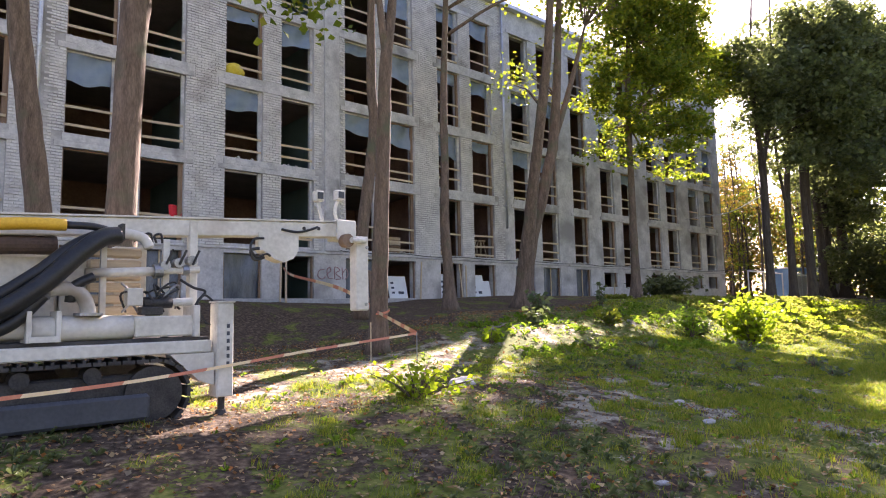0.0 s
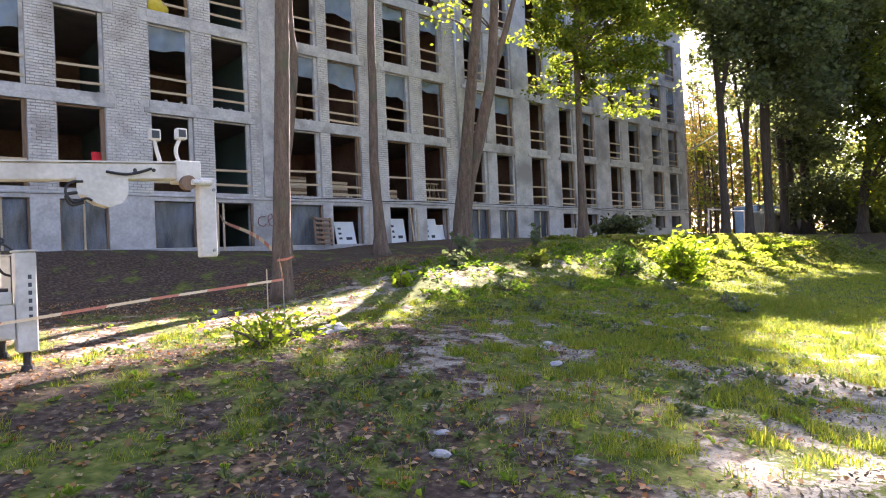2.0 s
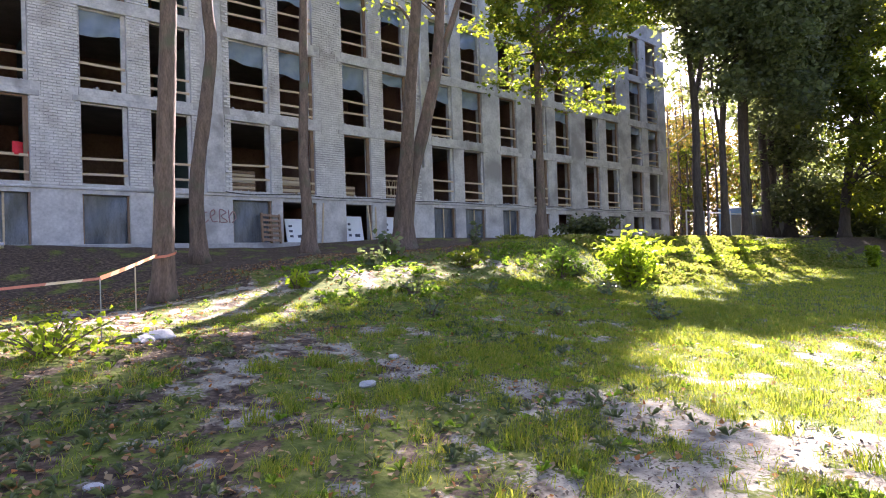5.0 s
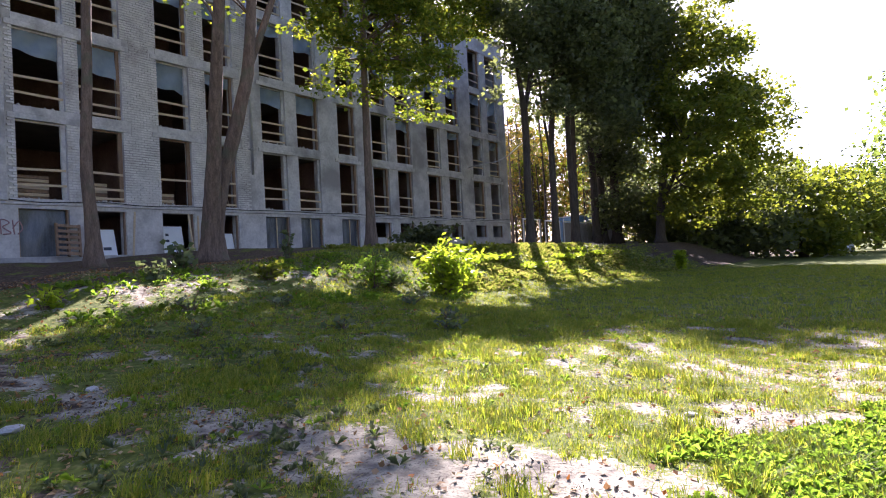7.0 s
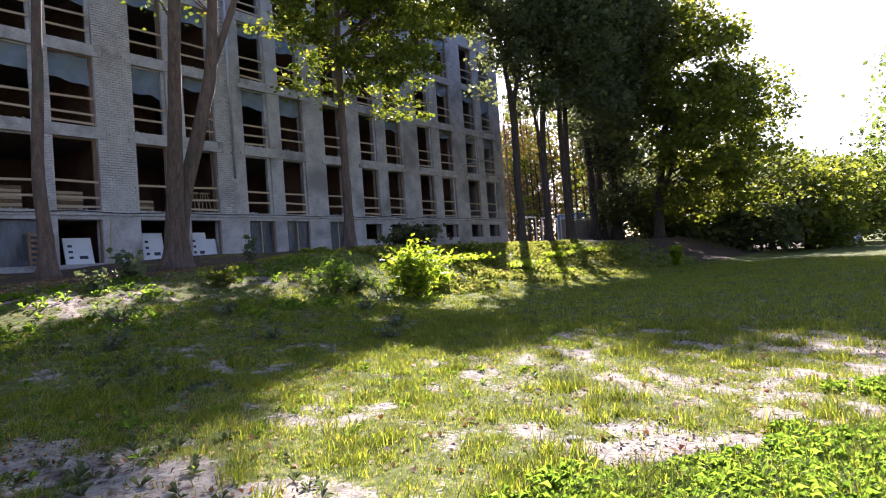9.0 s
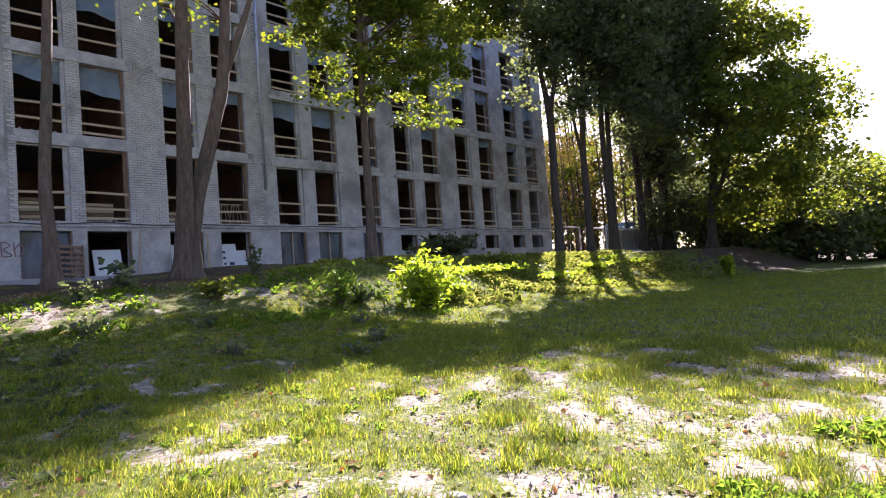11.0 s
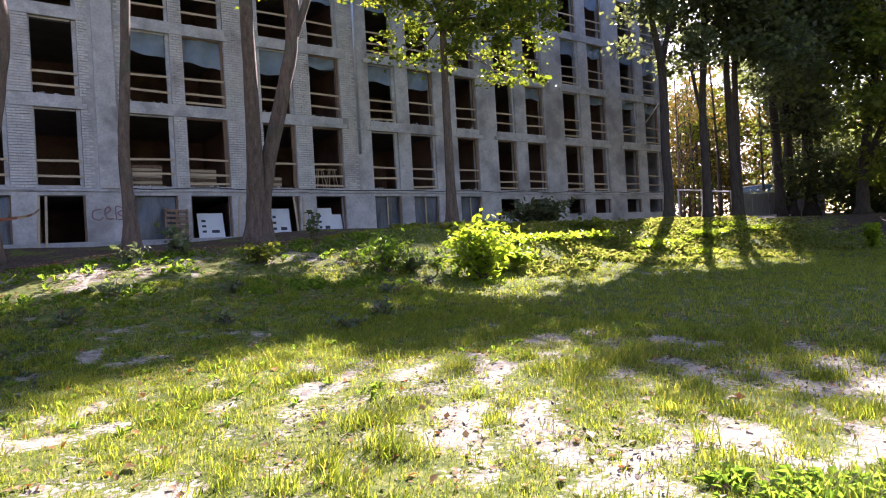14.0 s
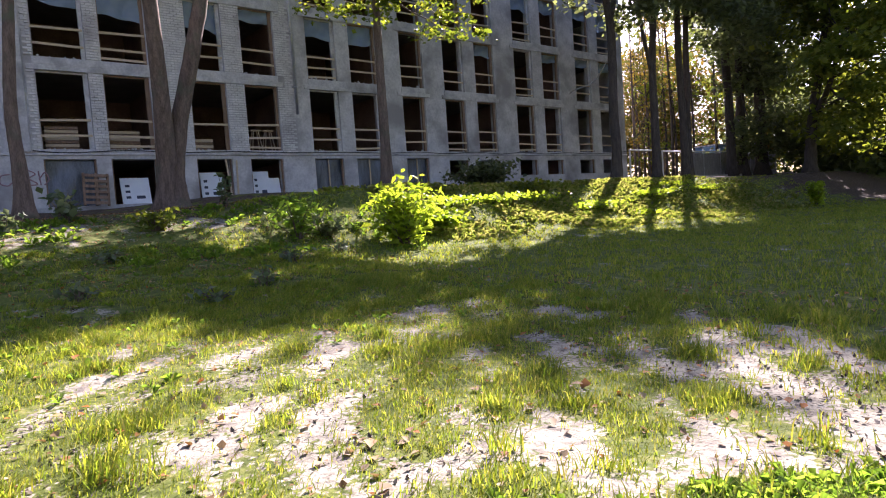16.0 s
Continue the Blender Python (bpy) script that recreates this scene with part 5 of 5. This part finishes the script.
def rosettes(name, x, y, r, per, size, material, label):
    n = len(x) * per
    a = r.uniform(0, 6.28, n)
    d = r.uniform(0.3, 1.0, n) * size
    s = np.repeat(r.uniform(0.6, 1.3, len(x)), per)
    cx, cy = np.repeat(x, per), np.repeat(y, per)
    z = terrain(cx, cy)
    rise = r.uniform(0.15, 0.9, n) * size * s
    b = np.stack([cx, cy, z], 1)
    di = np.stack([np.cos(a), np.sin(a), 0 * a], 1)
    si = np.stack([-np.sin(a), np.cos(a), 0 * a], 1)
    L = (d * s)[:, None]
    up = np.array((0, 0, 1.0))
    mid = b + di * L * 0.55 + up * rise[:, None]
    tip = b + di * L * 1.1 + up * (rise * 0.8)[:, None]
    w = si * L * 0.18
    v = np.stack([b, mid - w, tip, mid + w], 1).reshape(-1, 3)
    k = np.arange(n)[:, None] * 4
    f = np.concatenate([k + [0, 2, 1], k + [0, 3, 2]], 1).reshape(-1, 3)
    return tagged(fast_mesh(name, v, f, material), label, "weeds", kind="stuff")


rosettes("weeds", x, y, r, 9, 0.085, M["leaf_weed"], "lush broad-leaved weeds beside the sandy strip")
x, y, r = scatter(11000, 5.5, 17, -4.5, 0.8, 76, lambda x, y: np.clip((green(x, y) - 0.5) * 2.5, 0, 1) * 0.6 * (y < weed_edge(x) + 0.25))
blades("tall_grass", x, y, r, 9, 0.11, 0.004, M["grass"], "longer grass among the weeds")
x, y, r = scatter(3800, 0.5, 16, 1.5, 11.5, 74, lambda x, y: 0.35 * np.clip(green(x, y) + 0.15, 0, 1))
rosettes("ground_weeds", x, y, r, 7, 0.07, M["leaf_weed"], "small weeds among grass and litter")
x, y, r = scatter(15000, 19.5, 43, 8.2, 15.2, 81, lambda x, y: 0.75 * (1 - ease(38, 42, x)) * ease(8.4, 9.6, y + 0.5 * np.sin(x)) * np.clip(0.45 + 0.7 * waves(x, y, 1.3, 23), 0.05, 1))
rosettes("ground_cover", x, y, r, 9, 0.20, M["leaf_cover"], "sunlit leafy ground cover on the bank")
x, y, r = scatter(2600, 8, 19, 8.2, 12.2, 82, lambda x, y: 0.55 * np.clip(0.1 + waves(x, y, 1.6, 24), 0, 1))
rosettes("leafy_weeds", x, y, r, 8, 0.13, M["leaf_weed"], "leafy weeds in the strip below the building")
x, y, r = scatter(5200, -1, 9, 0.8, 8.5, 83, lambda x, y: 0.8 * np.clip(waves(x, y, 1.5, 25) - 0.05, 0, 1))
rosettes("seedlings", x, y, r, 7, 0.075, M["leaf_grey"], "patches of broad-leaved seedlings in the shade")
x, y, r = scatter(62000, -2, 17, -3, 14, 75, lambda x, y: 0.20 + 0.6 * litter_amount(x, y))
z = terrain(x, y) + 0.012
v, f = leaf_mesh(np.stack([x, y, z], 1), r.uniform(0.02, 0.065, len(x)), 2.5, 9, 1.0)
tagged(fast_mesh("fallen_leaves", v, f, M["litter"]), "dry brown and orange fallen leaves", "leaves", kind="stuff")

x, y, r = scatter(2600, 0, 17, -3, 6, 84, lambda x, y: 0.35 * np.clip(0.2 + waves(x, y, 1.1, 26), 0, 1))
v, f = leaf_mesh(np.stack([x, y, terrain(x, y) + 0.02], 1), r.uniform(0.045, 0.085, len(x)), 1.6, 19, 1.25)
tagged(fast_mesh("large_fallen_leaves", v, f, M["litter"]), "large curled orange and tan fallen leaves", "leaves", kind="stuff")
x, y, r = scatter(110000, 0, 17, -3, 9, 77, lambda x, y: 0.8 * (1 - green(x, y)) * np.clip(0.25 + waves(x, y, 2.2, 9), 0, 1))
v, f = leaf_mesh(np.stack([x, y, terrain(x, y) + 0.006], 1), r.uniform(0.008, 0.030, len(x)), 1.5, 12, 1.8)
tagged(fast_mesh("soil_crumbs", v, f, M["crumb"]), "crumbs of soil, bark and twigs on the sand", "debris", kind="stuff")
x, y, r = scatter(9000, 2, 17, -2.5, 4.5, 78, lambda x, y: 0.30 * (1 - green(x, y)))
blades("sprigs", x, y, r, 6, 0.06, 0.0035, M["grass"], "single sprigs of grass on the sand")
# stones
for k, (x, y, s) in enumerate(((4.93, 7.45, .17), (4.7, 7.3, .12), (2.9, 3.0, .055), (3.2, 3.3, .045), (5.6, 4.1, .07), (6.6, 5.0, .06), (9.0, 0.2, .045))):
    bm = bmesh.new()
    bmesh.ops.create_icosphere(bm, subdivisions=2, radius=1.0)
    for q in bm.verts:
        q.co *= 1 + 0.3 * noise.noise(q.co * 1.4 + Vector((k * 5, 0, 0)))
        q.co = Vector((q.co.x * s * 1.3, q.co.y * s, q.co.z * s * 0.55))
    st = part("stone", bm, M["stone"], smooth=False)
    st.matrix_world = pose(x, y, height(x, y) + s * 0.15, 0, 0, k * 50)
    tagged(st, "flat pale lump of broken concrete on the soil", "stone")


# ---- far side: fence, container, trees ----
def fence_line():
    t = thing("fence", 50, 18.2, height(50, 18.2), "weathered grey board fence with a pale top rail", "fence")
    t.matrix_world = Matrix()
    for k in range(6):
        x, y = 46.6 + k * 2.4, 18.2 + k * 0.12
        z = height(x, y)
        part("post", make_rod((x, y - 0.08, z - 0.2), (x, y - 0.08, z + 1.85), 0.045, seg=8), M["zinc"], t)
        part("top_rail", make_box(x + 0.01, x + 2.39, y - 0.06, y - 0.02, z + 1.62, z + 1.70), M["rail"], t)
        for j in range(12):
            part("board", make_box(x + j * 0.2 + 0.005, x + j * 0.2 + 0.19, y + 0.003 * (j % 2), y + 0.022 + 0.003 * (j % 2), z + 0.08, z + 1.6 - 0.02 * (j * 7 % 3)), M["fence_board"], t)


def metal_frame(x, y):
    t = thing("metal_frame", x, y, height(x, y), "rusty pale metal frame standing behind the trunks", "frame")
    for a in (-1.25, 1.25):
        part("post", make_rod((a, 0, -0.1), (a, 0, 1.75), 0.05, seg=8), M["rail"], t)
    part("crossbar", make_rod((-1.29, 0, 1.78), (1.29, 0, 1.78), 0.05, seg=8), M["rail"], t)


def car(x, y, rz, paint, label):
    t = thing("car", x, y, height(x, y), label, "car", rz=rz)
    def loft(profile, w0, w1):
        bm = bmesh.new()
        n = len(profile)
        side = [[bm.verts.new((px, sgn * (w0 + (w1 - w0) * (pz - profile[0][1]) / (max(q[1] for q in profile) - profile[0][1] + 1e-6)), pz)) for px, pz in profile] for sgn in (-1, 1)]
        bm.faces.new(side[0])
        bm.faces.new(side[1][::-1])
        for i in range(n):
            bm.faces.new((side[0][i], side[1][i], side[1][(i + 1) % n], side[0][(i + 1) % n]))
        bmesh.ops.recalc_face_normals(bm, faces=bm.faces)
        bmesh.ops.bevel(bm, geom=bm.edges[:], offset=0.03, segments=2, affect='EDGES')
        return bm
    body = part("body", loft([(-2.1, 0.3), (2.1, 0.3), (2.12, 0.62), (1.9, 0.82), (0.95, 0.92), (-2.0, 0.95), (-2.14, 0.7)], 0.86, 0.80), M[paint], t, smooth=True)
    part("roof", loft([(-1.95, 0.93), (1.05, 0.9), (0.35, 1.40), (-1.4, 1.43)], 0.76, 0.58), M[paint], body)
    for sgn in (-1, 1):
        for a, c in ((-1.3, -0.45), (-0.38, 0.45)):
            part("window", make_box(a, c, sgn * 0.66 - 0.03, sgn * 0.66 + 0.03, 1.0, 1.32, bevel=0.01), M["car_glass"], body)
    part("windscreen", make_box(0.30, 0.78, -0.56, 0.56, 1.02, 1.30, bevel=0.02), M["car_glass"], body)
    part("rear_window", make_box(-1.72, -1.42, -0.56, 0.56, 1.04, 1.32, bevel=0.02), M["car_glass"], body)
    for wx in (-1.3, 1.3):
        for sgn in (-1, 1):
            wheel = part("wheel", make_rod((wx, sgn * 0.70, 0.31), (wx, sgn * 0.90, 0.31), 0.31, seg=20), M["rubber"], t)
            part("rim", make_rod((wx, sgn * 0.895, 0.31), (wx, sgn * 0.915, 0.31), 0.19, seg=14), M["steel"], wheel)
    for sgn in (-1, 1):
        part("headlight", make_box(2.02, 2.13, sgn * 0.62 - 0.14, sgn * 0.62 + 0.14, 0.58, 0.70, bevel=0.01), M["rail"], t)
        part("tail_light", make_box(-2.15, -2.08, sgn * 0.66 - 0.12, sgn * 0.66 + 0.12, 0.68, 0.84, bevel=0.01), M["tape_red"], t)


fence_line()
metal_frame(43.6, 19.2)
metal_frame(47.4, 19.4)
kerb = part("kerb", make_box(46.4, 61.2, 17.45, 17.63, 0, 0.16, bevel=0.015), M["stone"])
kerb.matrix_world = pose(0, 0, height(53, 17.5) - 0.04)
tagged(kerb, "pale concrete kerb at the foot of a fence", "kerb")
cont = thing("container", 59.5, 22.6, height(61, 23) - 0.05, "pale blue site container beyond the fence", "container", rz=-12)
part("body", make_box(0, 5.2, 0, 2.3, 0.1, 2.75, bevel=0.03), M["blue_sheet"], cont)
for k in range(20):
    part("rib", make_box(0.14 + k * 0.25, 0.25 + k * 0.25, -0.035, -0.002, 0.25, 2.6), M["blue_sheet"], cont)
part("roof_edge", make_box(-0.03, 5.23, -0.05, 2.33, 2.752, 2.84), M["rail"], cont)
part("skid", make_box(0, 5.2, 0.1, 2.2, 0, 0.098), M["dark_steel"], cont)
car(76.0, 4.9, 178, "car_white", "small white car parked under trees past the lawn")
car(74.0, 2.6, 172, "car_silver", "silver car parked at the lawn's far edge")

for k, (x, y, h, w, leaf) in enumerate(((67, 24, 15, 3.0, "leaf_gold"), (64, 30, 17, 3.5, "leaf_gold"), (60, 36, 16, 3.4, "leaf_gold"), (70, 20, 14, 3.6, "leaf_sun"), (68, 30, 16, 3.8, "leaf_gold"), (76, 26, 15, 4, "leaf_mid"), (64, 42, 15, 2.8, "leaf_gold"), (70, 17, 9, 3, "leaf_gold"), (80, 21, 14, 4.5, "leaf_gold"), (66, 36, 17, 4, "leaf_gold"), (90, 32, 16, 6, "leaf_mid"), (74, 38, 17, 5, "leaf_gold"))):
    tree(x, y, "slim tree with thin autumn foliage behind the building", [[(0, 0, 0, .2), (0.1, 0, h * .4, .15), (0, 0.2, h, .04)], [(0.3, 0.4, 0, .15), (0.5, 0.3, h * .4, .11), (0.9, 0.2, h * .9, .03)]],
         [(x, y, h * .62, w, w, h * .36, 230), (x, y, h * .25, w * .8, w * .8, h * .2, 60)], "bark", leaf, 0.36, 80 + k, 20, 0.8, 22, 0.0, group="trees behind the building")
for k, (x, y, h, w) in enumerate(((62, 9, 9, 4.5), (68, 5, 8, 4.5), (58, 13, 7, 4), (75, 9, 10, 5), (82, 3, 9, 5), (90, -2, 9, 5.5), (98, -8, 10, 6), (104, -16, 11, 6), (80, 14, 13, 6), (110, 0, 13, 7), (120, -14, 13, 8), (66, 14, 8, 4), (95, 8, 12, 6))):
    # Trees 0, 2 and 11: deep shade is put into darker leaf colour.
    tree(x, y, "dense broad-leaved tree at the far edge of the lawn", [[(0, 0, 0, .3), (0, 0, h * .5, .2), (0, 0, h * .9, .05)]],
         [(x, y, h * .62, w, w, h * .36, 190), (x - 1.5, y - 1, h * .3, w * .8, w * .8, h * .26, 110)], "bark_dark", "leaf_dark" if k in (0, 2, 11) else "leaf_mid" if k % 3 else "leaf_sun", 0.5, 100 + k, 8, 0.9, 20, -0.15, group="trees round the lawn")
# thin saplings past the end of the front
r = random.Random(17)
for k in range(14):
    x, y, h = 51.5 + r.uniform(0, 11), 18.6 + r.uniform(0, 9), r.uniform(11, 17)
    tree(x, y, "thin straight young tree behind the building's end", [[(0, 0, 0, .11), (0.1, 0, h * .4, .085), (r.uniform(-.5, .5), 0.2, h, .03)]],
         sprays(x, y, h * .66, 1.3, 1.3, h * .34, 12, 200 + k), "bark_dark", ("leaf_gold", "leaf_sun")[k % 2], 0.20, 180 + k, 14, 0.4, 22, 0.0, group="saplings past the building")
# willows on the open lawn
tree(41.6, -3.9, "many-stemmed willow on the open lawn", [[(0.2 * math.cos(a), 0.2 * math.sin(a), 0, .16), (0.9 * math.cos(a), 0.9 * math.sin(a), 2.5, .11), (2.2 * math.cos(a), 2.2 * math.sin(a), 7, .04)] for a in (0.3, 1.6, 2.9, 4.2, 5.4)],
     [(41.8, -4.2, 7.4, 3.6, 3.4, 3.2, 220), (42.2, -3.2, 5.0, 3.4, 2.6, 1.8, 90)], "bark", "leaf_willow", 0.24, 131, 20, 0.7, 24, 0.0, 0.8)
tree(36.2, -7.2, "tall weeping willow beside the lawn", [[(0, 0, 0, .45), (0.2, 0, 4, .36), (-0.8, 0.6, 9, .22), (-1, 1, 14, .06)], [(0.2, 0, 3.5, .22), (1.5, 0.4, 8, .14), (2, 0.6, 12, .05)]],
     [(36.5, -7.6, 12.5, 4.2, 4.0, 4.5, 380), (36.0, -7.0, 6.5, 2.6, 1.8, 3.4, 150), (37, -10.5, 8, 3.5, 3, 4, 200)], "bark", "leaf_willow", 0.26, 132, 24, 0.7, 26, 0.0, 0.9)
for k, (x, y, h, w) in enumerate(((-30, 10, 14, 6), (-25, -20, 13, 6), (0, -32, 13, 7), (22, -36, 14, 7), (45, -34, 13, 7), (-40, -8, 14, 7))):
    tree(x, y, "broad tree behind the walker", [[(0, 0, 0, .3), (0, 0, h * .5, .2), (0, 0, h * .9, .05)]], [(x, y, h * .6, w, w, h * .36, 90)], "bark_dark", "leaf_mid", 0.7, 150 + k, 4, 1.2, 18, -0.2, group="trees round the lawn")
